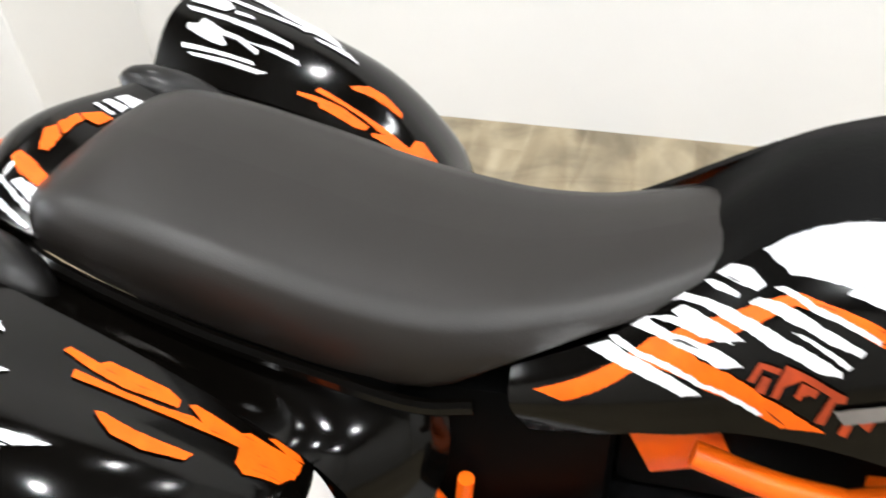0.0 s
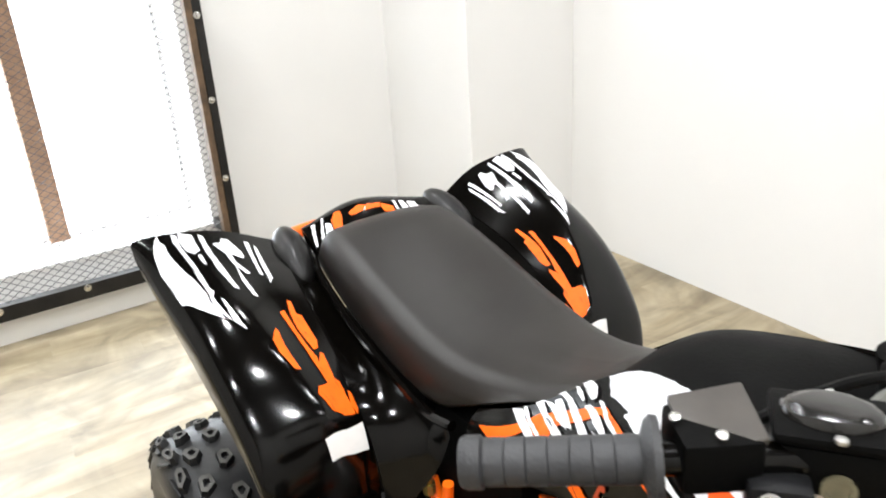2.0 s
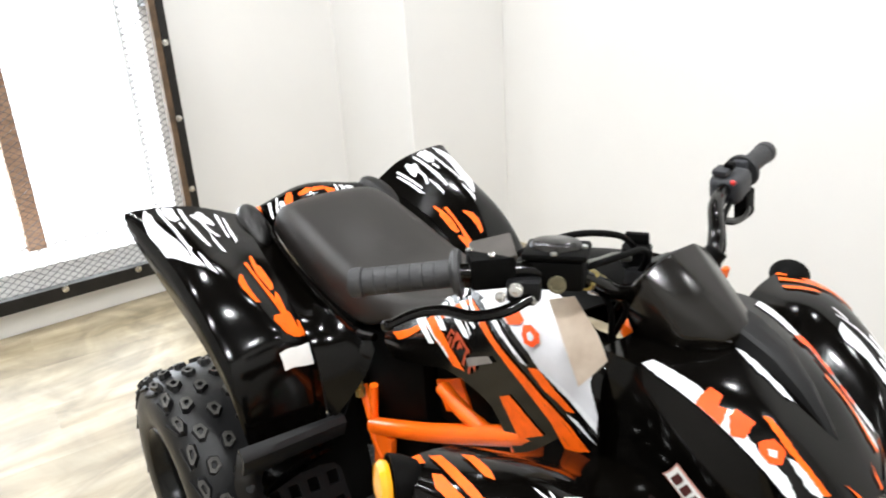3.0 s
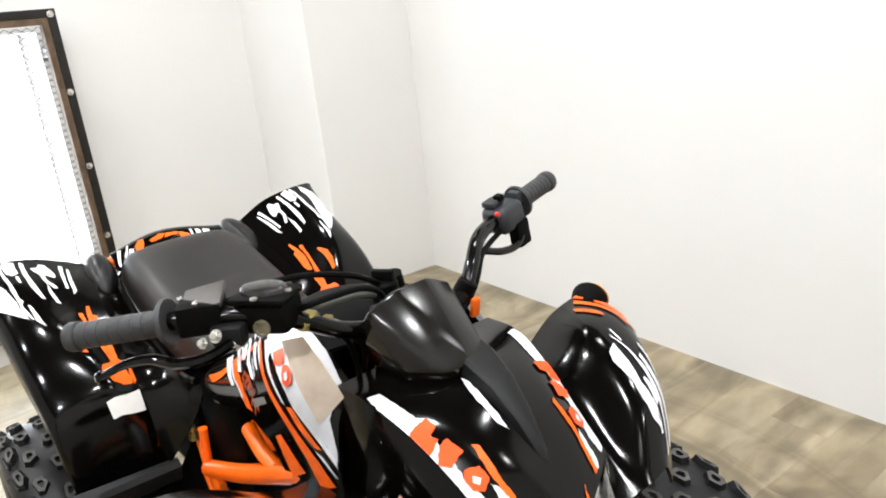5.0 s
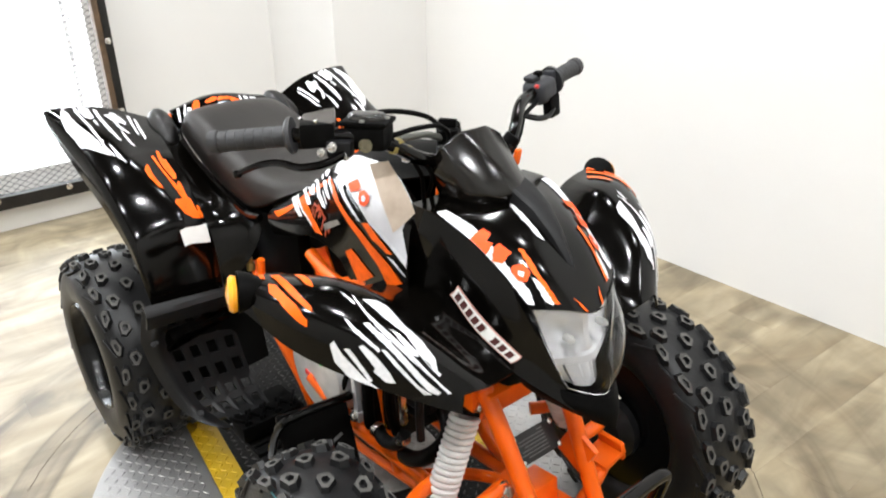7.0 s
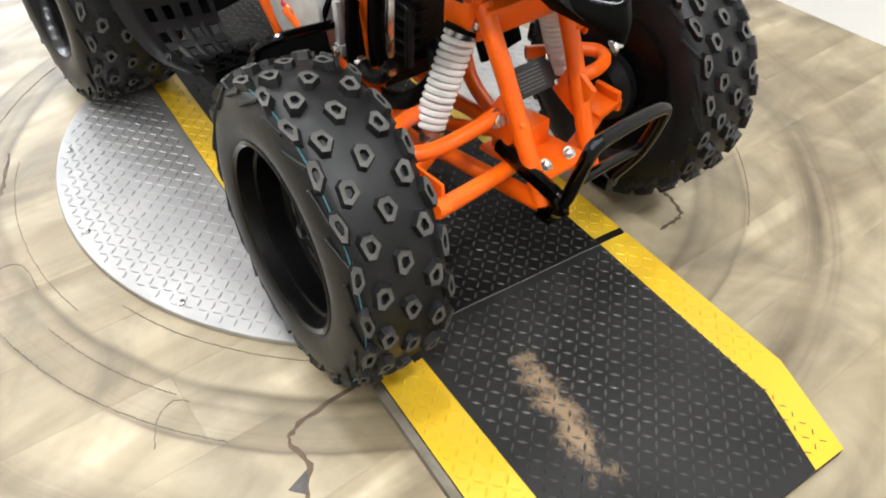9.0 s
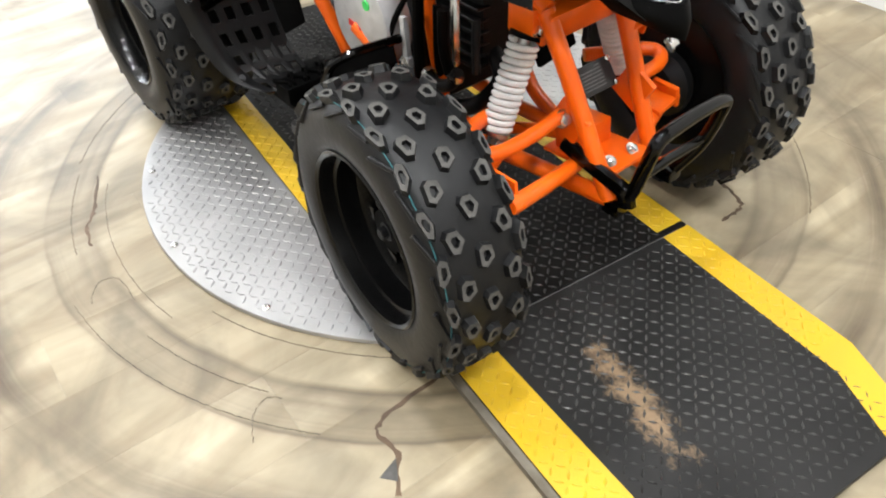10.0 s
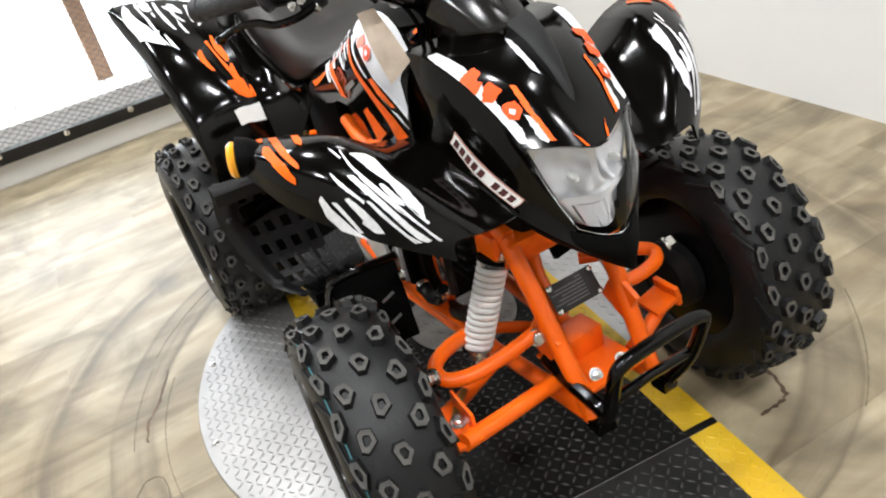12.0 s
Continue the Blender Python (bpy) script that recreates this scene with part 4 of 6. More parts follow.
part("chin_guard", chin(), M_SATIN, bike, "satin black chin below the headlight")
BOWL = Sheet([
    [(0.728, -0.097, 0.753), (0.750, -0.048, 0.745), (0.762, 0.0, 0.733), (0.750, 0.048, 0.745), (0.728, 0.097, 0.753)],
    [(0.738, -0.085, 0.706), (0.752, -0.042, 0.703), (0.764, 0.0, 0.698), (0.752, 0.042, 0.703), (0.738, 0.085, 0.706)],
    [(0.750, -0.067, 0.657), (0.766, -0.035, 0.652), (0.778, 0.0, 0.648), (0.766, 0.035, 0.652), (0.750, 0.067, 0.657)],
    [(0.764, -0.048, 0.616), (0.784, -0.026, 0.609), (0.796, 0.0, 0.605), (0.784, 0.026, 0.609), (0.764, 0.048, 0.616)],
], 1)


def bowl():
    """Reflector with two hollow dishes, a ledge under them and a rib between."""
    nu, nv = 26, 30
    bm = bmesh.new()

    def depth(u, v):
        w = abs(v - 0.5)
        d = 0.0
        if u < 0.60:
            q = ((w - 0.25) / 0.21) ** 2 + ((u - 0.30) / 0.29) ** 2
            d = -0.022 * (1 - q) if q < 1 else 0.003
        elif u < 0.70:
            d = 0.007
        else:
            d = -0.008 + 0.003 * (int(v * 5) % 2)
        if w < 0.045 and u < 0.55:
            d = 0.005
        return d
    grid = [[bm.verts.new(BOWL.at(i / nu, j / nv, depth(i / nu, j / nv))) for j in range(nv + 1)] for i in range(nu + 1)]
    back = [[bm.verts.new(BOWL.at(i / nu, j / nv, -0.030)) for j in range(nv + 1)] for i in range(nu + 1)]
    for i in range(nu):
        for j in range(nv):
            bm.faces.new((grid[i][j], grid[i + 1][j], grid[i + 1][j + 1], grid[i][j + 1]))
            bm.faces.new((back[i][j], back[i][j + 1], back[i + 1][j + 1], back[i + 1][j]))
    return bm


lamp = part("headlight", bowl(), M_REFL, bike, "clear headlight with a stepped silver reflector", sharp=28)
part("lamp_surround", BOWL.panel(8, 10, 0.03), M_SATIN, lamp).location = (-0.036, 0, 0)
LENS = Sheet([
    [(0.743, -0.100, 0.757), (0.774, -0.050, 0.748), (0.791, 0.0, 0.736), (0.774, 0.050, 0.748), (0.743, 0.100, 0.757)],
    [(0.758, -0.088, 0.708), (0.806, -0.050, 0.705), (0.823, 0.0, 0.698), (0.806, 0.050, 0.705), (0.758, 0.088, 0.708)],
    [(0.771, -0.070, 0.658), (0.816, -0.041, 0.653), (0.833, 0.0, 0.648), (0.816, 0.041, 0.653), (0.771, 0.070, 0.658)],
    [(0.782, -0.050, 0.614), (0.808, -0.027, 0.606), (0.821, 0.0, 0.602), (0.808, 0.027, 0.606), (0.782, 0.050, 0.614)],
], 1)
part("lamp_tray", box(0.735, 0.800, -0.048, 0.048, 0.594, 0.600, 0.002), M_SATIN, lamp)
lens = part("lens", LENS.panel(14, 20, 0.003), M_LENS, lamp, "clear headlight lens")
for sy in (-0.040, 0.040):
    part("bulb", lathe([(0.0, 0.006), (0.012, 0.007), (0.02, 0.003)], 10, 'x', (0.760, sy, 0.695)), M_STICK, lamp)

# front fenders
FF = Sheet([
    [(0.445, -0.150, 0.715), (0.448, -0.222, 0.728), (0.440, -0.330, 0.786), (0.450, -0.416, 0.802), (0.464, -0.430, 0.768)],
    [(0.560, -0.150, 0.735), (0.562, -0.216, 0.748), (0.556, -0.300, 0.800), (0.558, -0.386, 0.788), (0.564, -0.396, 0.722)],
    [(0.660, -0.142, 0.700), (0.668, -0.190, 0.698), (0.672, -0.250, 0.742), (0.672, -0.308, 0.742), (0.672, -0.328, 0.684)],
    [(0.735, -0.125, 0.655), (0.742, -0.165, 0.660), (0.745, -0.200, 0.664), (0.740, -0.234, 0.664), (0.746, -0.240, 0.638)],
], -1)


def ff_parts(make=same):
    f = part("front_fender", make(FF.panel(20, 18, 0.005)), M_GLOSS, bike, "gloss black front fender")
    films(FF, "white_stroke", M_DECW, f, make, 0.0015, "torn white brush stroke", 0.0004,
          [(0.447, 0.552), (0.468, 0.504), (0.507, 0.494), (0.609, 0.543), (0.69, 0.56), (0.798, 0.615), (0.85, 0.689), (0.872, 0.692), (0.871, 0.721), (0.811, 0.701), (0.755, 0.673), (0.644, 0.598), (0.559, 0.583), (0.493, 0.564)],
          [(0.409, 0.56), (0.43, 0.566), (0.491, 0.6), (0.541, 0.63), (0.606, 0.67), (0.708, 0.724), (0.752, 0.744), (0.844, 0.772), (0.952, 0.797), (0.938, 0.827), (0.866, 0.779), (0.741, 0.743), (0.63, 0.691), (0.529, 0.633)],
          [(0.38, 0.579), (0.396, 0.578), (0.453, 0.594), (0.457, 0.605)],
          [(0.534, 0.675), (0.544, 0.659), (0.619, 0.692), (0.733, 0.756), (0.832, 0.816), (0.907, 0.849), (0.893, 0.883), (0.854, 0.892), (0.75, 0.811), (0.633, 0.737)],
          [(0.637, 0.779), (0.651, 0.77), (0.725, 0.822), (0.805, 0.884), (0.867, 0.905), (0.835, 0.932), (0.763, 0.877), (0.692, 0.827)],
          [(0.48, 0.695), (0.492, 0.695), (0.635, 0.783), (0.634, 0.802), (0.533, 0.743)],
          [(0.566, 0.813), (0.579, 0.795), (0.638, 0.836), (0.688, 0.884), (0.717, 0.93), (0.679, 0.945), (0.628, 0.916), (0.633, 0.894)],
          [(0.473, 0.863), (0.486, 0.834), (0.517, 0.889), (0.565, 0.936), (0.634, 0.997), (0.664, 1), (0.613, 0.999), (0.545, 0.996), (0.489, 0.944)],
          [(0.52, 0.856), (0.539, 0.846), (0.631, 0.966), (0.617, 0.979)],
          [(0.626, 0.637), (0.633, 0.623), (0.735, 0.662), (0.759, 0.687), (0.738, 0.705), (0.66, 0.665)])
    films(FF, "orange_stroke", M_DECO, f, make, 0.0018, "orange slash", 0.0003,
          [(0, 0.688), (0.009, 0.632), (0.065, 0.66), (0.03, 0.695)],
          [(0.121, 0.689), (0.15, 0.675), (0.322, 0.731), (0.387, 0.783), (0.39, 0.82), (0.344, 0.806), (0.248, 0.754), (0.173, 0.734)],
          [(0.039, 0.622), (0.066, 0.598), (0.268, 0.666), (0.366, 0.705), (0.386, 0.729), (0.369, 0.729), (0.268, 0.697)],
          [(0.111, 0.562), (0.149, 0.55), (0.256, 0.59), (0.297, 0.617), (0.26, 0.618)])
    r = moved(lathe([(0.0, 0.010), (0.004, 0.0235), (0.010, 0.025), (0.016, 0.021), (0.020, 0.004)], 20, 'z'), Matrix.Translation((0.452, -0.424, 0.786)) @ V(-0.36, -0.93, 0.10).to_track_quat('Z', 'Y').to_matrix().to_4x4() @ Matrix.Diagonal((1.25, 1.15, 1, 1)))
    part("side_reflector", make(r), M_AMBER, bike, "amber oval reflector")
    c = moved(lathe([(-0.024, 0.010), (-0.016, 0.018), (0.0, 0.0245), (0.016, 0.0272), (0.016, 0.0255), (0.0, 0.020)], 20, 'z'), Matrix.Translation((0.456, -0.410, 0.787)) @ V(-0.36, -0.93, 0.10).to_track_quat('Z', 'Y').to_matrix().to_4x4() @ Matrix.Diagonal((1.25, 1.15, 1, 1)))
    part("reflector_cup", make(c), M_SATIN, bike)
    return f


ff_parts()
ff_parts(mirrored)
part("sticker", RF.mark([((0.767, 0.5), (0.75, 0.067), (0.817, 0.067), (0.817, 0.5))], 0.002, 6), M_STICK, bike, "blank white rectangular sticker")
part("sticker", mirrored(RF.mark([((0.767, 0.5), (0.75, 0.067), (0.817, 0.067), (0.817, 0.5))], 0.002, 6)), M_STICK, bike, "small white warning label")


# instrument pod: flat gloss face towards the right, satin face towards the left, meeting in a ridge
def pod():
    bm = bmesh.new()
    top = [(0.526, -0.092, 0.962), (0.532, -0.050, 0.981), (0.532, 0.004, 0.983), (0.524, 0.046, 0.962)]
    low = [(0.578, -0.078, 0.890), (0.612, -0.046, 0.888), (0.624, 0.000, 0.890), (0.607, 0.034, 0.889)]
    under = [(0.566, -0.070, 0.862), (0.606, -0.028, 0.862), (0.590, 0.036, 0.862)]
    back = [(0.496, -0.096, 0.920), (0.500, -0.070, 0.862), (0.500, 0.040, 0.862), (0.492, 0.052, 0.930), (0.494, -0.030, 0.952)]
    for p in top + low + under + back:
        bm.verts.new(p)
    bmesh.ops.convex_hull(bm, input=bm.verts[:])
    bmesh.ops.delete(bm, geom=[v for v in bm.verts if not v.link_faces], context='VERTS')
    bmesh.ops.dissolve_limit(bm, angle_limit=radians(16), verts=bm.verts[:], edges=bm.edges[:])
    bmesh.ops.bevel(bm, geom=bm.edges[:], offset=0.006, segments=3, affect='EDGES', profile=0.5)
    for f in bm.faces:
        f.normal_update()
        f.material_index = 1 if f.normal.y > 0.45 or f.normal.z > 0.88 else 0
    return bm


part("instrument_pod", pod(), [M_POD, M_SPINE], bike, "faceted gloss black instrument pod", sharp=50)

# handlebar
BAR_R = [(0.490, 0.0, 0.925), (0.500, -0.06, 0.925), (0.512, -0.12, 0.945), (0.508, -0.18, 0.980), (0.485, -0.235, 0.998), (0.437, -0.303, 1.002), (0.355, -0.390, 0.992)]
BAR_L = [(0.490, 0.0, 0.925), (0.504, 0.045, 0.915), (0.510, 0.082, 0.926), (0.494, 0.116, 0.955), (0.464, 0.158, 0.978), (0.440, 0.215, 0.988), (0.427, 0.290, 1.001), (0.418, 0.362, 1.015)]
part("handlebar", merge(tube(BAR_R, 0.0112, 12), tube(BAR_L, 0.0112, 12)), M_GLOSS, bike, "black painted handlebar")


def grip(a, b):
    a, b = Vector(a), Vector(b)
    m = Matrix.Translation(a) @ (b - a).to_track_quat('Z', 'Y').to_matrix().to_4x4()
    ln = (b - a).length
    prof = [(0, 0.012), (0, 0.027), (0.005, 0.028), (0.009, 0.024), (0.012, 0.0155)]
    k = 7
    for i in range(k):
        z0 = 0.014 + (ln - 0.03) * i / k
        z1 = 0.014 + (ln - 0.03) * (i + 1) / k
        prof += [(z0 + 0.0008, 0.0160), (z1 - 0.0008, 0.0160), (z1, 0.0152)]
    prof += [(ln - 0.014, 0.0178), (ln - 0.004, 0.0178), (ln, 0.016), (ln, 0.006)]
    return moved(lathe(prof, 20, 'z'), m)


part("grip", grip((0.440, -0.300, 1.002), (0.353, -0.393, 0.991)), M_GRIP, bike, "ribbed grey rubber grip")
part("grip", grip((0.426, 0.282, 1.0), (0.416, 0.372, 1.017)), M_GRIP, bike, "ribbed grey rubber grip")


# switch blocks, levers, clamps
def at(p, bm, rx=0, ry=0, rz=0):
    return moved(bm, pose(*p, rx, ry, rz))


part("throttle_block", at((0.452, -0.266, 1.003), merge(box(-0.026, 0.024, -0.026, 0.026, -0.020, 0.018, 0.006), box(-0.020, 0.020, -0.022, 0.022, 0.012, 0.016, 0.004)), 0, 0, -33), M_SATIN, bike, "black throttle housing")
part("throttle_cap", at((0.450, -0.262, 1.020), box(-0.024, 0.024, -0.024, 0.026, -0.004, 0.004, 0.003), 10, 14, -33), M_CAP, bike, "grey-brown throttle housing cap")
for p in ((0.436, -0.283), (0.468, -0.248), (0.466, -0.276), (0.436, -0.250)):
    part("screw", moved(lathe([(0, 0.0038), (0.0022, 0.0038), (0.003, 0.002)], 10, 'z'), pose(p[0], p[1], 1.0225, 10, 14, -33)), M_STEEL, bike)
part("throttle_thumb", at((0.440, -0.286, 0.982), box(-0.030, -0.008, -0.012, 0.016, -0.010, 0.006, 0.004), 0, 10, -33), M_SPINE, bike, "black thumb throttle")
part("brake_reservoir", at((0.494, -0.204, 1.000), merge(box(-0.026, 0.026, -0.032, 0.034, -0.024, 0.012, 0.007), box(-0.028, 0.028, -0.036, 0.038, 0.012, 0.021, 0.005)), 0, 0, -54), M_SATIN, bike, "black brake fluid reservoir")
part("sight_glass", moved(lathe([(0, 0.0105), (0.003, 0.0105), (0.0032, 0.0075), (0.001, 0.007)], 18, 'x'), pose(0.5135, -0.2225, 0.986, 0, 0, -54)), M_SIGHT, bike, "round sight glass")
part("reservoir_cap", moved(lathe([(0.0, 0.024), (0.005, 0.0235), (0.008, 0.021), (0.009, 0.016), (0.0094, 0.0)], 28, 'z'), pose(0.494, -0.204, 1.0205, 0, 0, -54) @ Matrix.Diagonal((0.85, 1.25, 1.0, 1.0))), M_LID, bike, "shiny oval reservoir cap", sharp=40)
for p in ((0.470, -0.215, 1.0215), (0.512, -0.226, 1.0215), (0.520, -0.186, 1.0215), (0.478, -0.182, 1.0215)):
    part("screw", moved(lathe([(0, 0.004), (0.0025, 0.004), (0.003, 0.0025)], 10, 'z'), pose(*p)), M_ALU, bike)
part("brake_lever", tube([(0.505, -0.255, 0.978), (0.492, -0.285, 0.966), (0.470, -0.312, 0.962), (0.446, -0.332, 0.968), (0.424, -0.355, 0.964), (0.405, -0.379, 0.952)], lambda t: 0.0088 - 0.002 * t, 8, 6, 0.75), M_GLOSS, bike, "curved black brake lever")
part("lever_tip", at((0.404, -0.380, 0.951), merge(lathe([(-0.007, 0.004), (-0.004, 0.007), (0.004, 0.007), (0.007, 0.004)], 12, 'y'))), M_GLOSS, bike)
part("lever_perch", at((0.492, -0.254, 0.984), box(-0.010, 0.012, -0.018, 0.020, -0.012, 0.012, 0.004), 0, 0, -50), M_ENG, bike, "dark cast lever perch")
for p, r in (((0.500, -0.272, 0.990), 0.0055), ((0.488, -0.284, 0.982), 0.0045), ((0.506, -0.254, 0.974), 0.0045)):
    part("bolt", bolt(p, (0.5, -0.7, 0.5), r), M_STEEL, bike)
part("bar_clamp", at((0.490, 0.0, 0.920), box(-0.024, 0.024, -0.050, 0.045, -0.022, 0.022, 0.005)), M_ENG, bike)
part("ignition_switch", merge(at((0.462, -0.018, 0.956), lathe([(-0.02, 0.019), (0.008, 0.020), (0.012, 0.016)], 18, 'z')), at((0.460, -0.016, 0.974), box(-0.016, 0.016, -0.006, 0.006, -0.008, 0.008, 0.003), 0, 0, 30)), M_SATIN, bike, "black ignition switch")
part("bar_cap", at((0.440, 0.012, 0.955), lathe([(-0.02, 0.014), (0.008, 0.016), (0.012, 0.010)], 16, 'z'), 15, 0, 0), M_SATIN, bike)
part("left_switch", at((0.432, 0.246, 0.990), merge(box(-0.024, 0.026, -0.034, 0.026, -0.024, 0.022, 0.017, 4), box(-0.018, 0.006, -0.030, -0.002, 0.022, 0.032, 0.004), box(-0.010, 0.012, 0.026, 0.040, -0.026, 0.026, 0.004)), 10, 0, 8), M_SWITCH, bike, "blue-grey handlebar switch block")
part("switch_toggle", at((0.436, 0.232, 1.020), box(-0.007, 0.007, -0.005, 0.008, -0.004, 0.006, 0.002), 10, 0, 8), M_SATIN, bike)
part("kill_button", at((0.457, 0.206, 1.004), lathe([(0, 0.0038), (0.005, 0.0038), (0.006, 0.0022)], 12, 'x')), M_DECR, bike, "red stop button")
part("left_lever", tube([(0.444, 0.272, 0.972), (0.452, 0.262, 0.955), (0.460, 0.240, 0.943), (0.464, 0.205, 0.945), (0.467, 0.168, 0.957)], 0.0062, 8), M_GLOSS, bike, "black park brake lever")
part("lever_block", at((0.446, 0.262, 0.958), box(-0.010, 0.012, -0.014, 0.016, -0.022, 0.022, 0.004), 10, 0, 8), M_SATIN, bike, "black lever perch")
part("bar_clip", at((0.508, 0.088, 0.932), lathe([(-0.012, 0.0135), (-0.010, 0.0155), (0.010, 0.0155), (0.012, 0.0135)], 14, 'z'), -30, 20, 0), M_SATIN, bike)
part("steering_stem", tube([(0.468, -0.026, 0.915), (0.486, -0.032, 0.860), (0.53, -0.02, 0.66)], 0.0165, 14), M_ALU, bike, "grey steering stem")
part("stem_cup", at((0.487, -0.033, 0.858), lathe([(-0.016, 0.021), (-0.012, 0.027), (0.008, 0.028), (0.012, 0.025), (0.012, 0.017)], 20, 'z'), 0, 14), M_ORANGE, bike, "orange steering stem collar")
part("stem_gusset", at((0.505, -0.048, 0.822), box(-0.014, 0.018, -0.006, 0.024, -0.030, 0.020, 0.004), 0, 16), M_ORANGE, bike, "orange steering bracket")
for k, pts in enumerate((
        [(0.50, -0.185, 0.985), (0.53, -0.14, 1.0), (0.52, -0.08, 0.99), (0.49, -0.04, 0.95), (0.455, -0.05, 0.88)],
        [(0.455, -0.245, 1.008), (0.48, -0.17, 1.022), (0.49, -0.10, 1.008), (0.47, -0.04, 0.975), (0.44, 0.03, 0.92)],
        [(0.507, -0.163, 0.971), (0.512, -0.13, 0.95), (0.505, -0.09, 0.91), (0.47, -0.075, 0.85), (0.45, -0.07, 0.80)],
        [(0.482, -0.116, 0.939), (0.485, -0.095, 0.90), (0.475, -0.085, 0.83)],
        [(0.452, 0.215, 0.972), (0.482, 0.150, 0.962), (0.510, 0.108, 0.935), (0.516, 0.070, 0.905), (0.49, 0.02, 0.88)])):
    part("cable", tube(pts, 0.0042, 8), M_SATIN, bike, "black control cable")
part("hose", tube([(0.500, -0.185, 0.985), (0.470, -0.150, 0.972), (0.474, -0.108, 0.970), (0.470, -0.070, 0.966), (0.462, -0.030, 0.950)], 0.0058, 10, 5), M_HOSE, bike, "grey rubber brake hose")
part("banjo_fitting", at((0.508, -0.163, 0.972), lathe([(-0.015, 0.008), (-0.005, 0.0125), (0.007, 0.0125), (0.017, 0.007)], 10, 'y'), 0, 0, 25), M_BRASS, bike, "yellowed hose fitting")
# steel piece added where the handlebar catches a bright highlight
part("bar_glint", at((0.484, -0.118, 0.940), lathe([(-0.014, 0.006), (-0.006, 0.010), (0.006, 0.010), (0.012, 0.005)], 10, 'y'), 0, 30, -30), M_STEEL, bike, "bright metal piece in place of the handlebar highlight")

# ---- wheels ----
LUG = [(-0.5, -0.22), (-0.30, -0.46), (0.40, -0.40), (0.52, -0.05), (0.12, 0.46), (-0.42, 0.30)]


def lug_mesh(name, sx, sy, h):
    """A hollow-topped tread block: raised rim round a sunken middle."""
    bm = bmesh.new()
    lv = []
    for k, z in ((1.25, -0.006), (1.0, h), (0.50, h), (0.38, h * 0.3)):
        lv.append([bm.verts.new((x * sx * k, y * sy * k, z)) for x, y in LUG])
    n = len(LUG)
    for li, (a, b) in enumerate(zip(lv, lv[1:])):
        for i in range(n):
            f = bm.faces.new((a[i], a[(i + 1) % n], b[(i + 1) % n], b[i]))
            f.material_index = 1 if li == 1 else 0
    bm.faces.new(lv[-1])
    bmesh.ops.recalc_face_normals(bm, faces=bm.faces[:])
    me = bpy.data.meshes.new(name)
    bm.to_mesh(me)
    bm.free()
    me.materials.append(M_RUBBER)
    me.materials.append(M_WORN)
    return me


LUG_A, LUG_B = lug_mesh("tread_lug", 0.034, 0.0275, 0.011), lug_mesh("shoulder_lug", 0.042, 0.019, 0.008)


def bar_mesh():
    bm = box(-0.026, 0.024, -0.0032, 0.0032, -0.006, 0.005, 0.001, 1)
    bmesh.ops.translate(bm, verts=[v for v in bm.verts if v.co.x > 0], vec=(0, 0.016, 0))
    me = mesh_of("shoulder_bar", bm, M_RUBBER, False)
    return me


BARM = bar_mesh()


def tyre_profile(w, r, rim):
    h = w / 2
    pr = [(-h * 0.80, rim), (-h * 0.93, rim + 0.006), (-h * 1.0, rim + 0.020), (-h * 1.03, r - 0.068), (-h * 0.99, r - 0.045), (-h * 0.88, r - 0.022), (-h * 0.66, r - 0.011), (-h * 0.34, r - 0.0075), (0, r - 0.0065)]
    return pr + [(-a, b) for a, b in pr[-2::-1]]


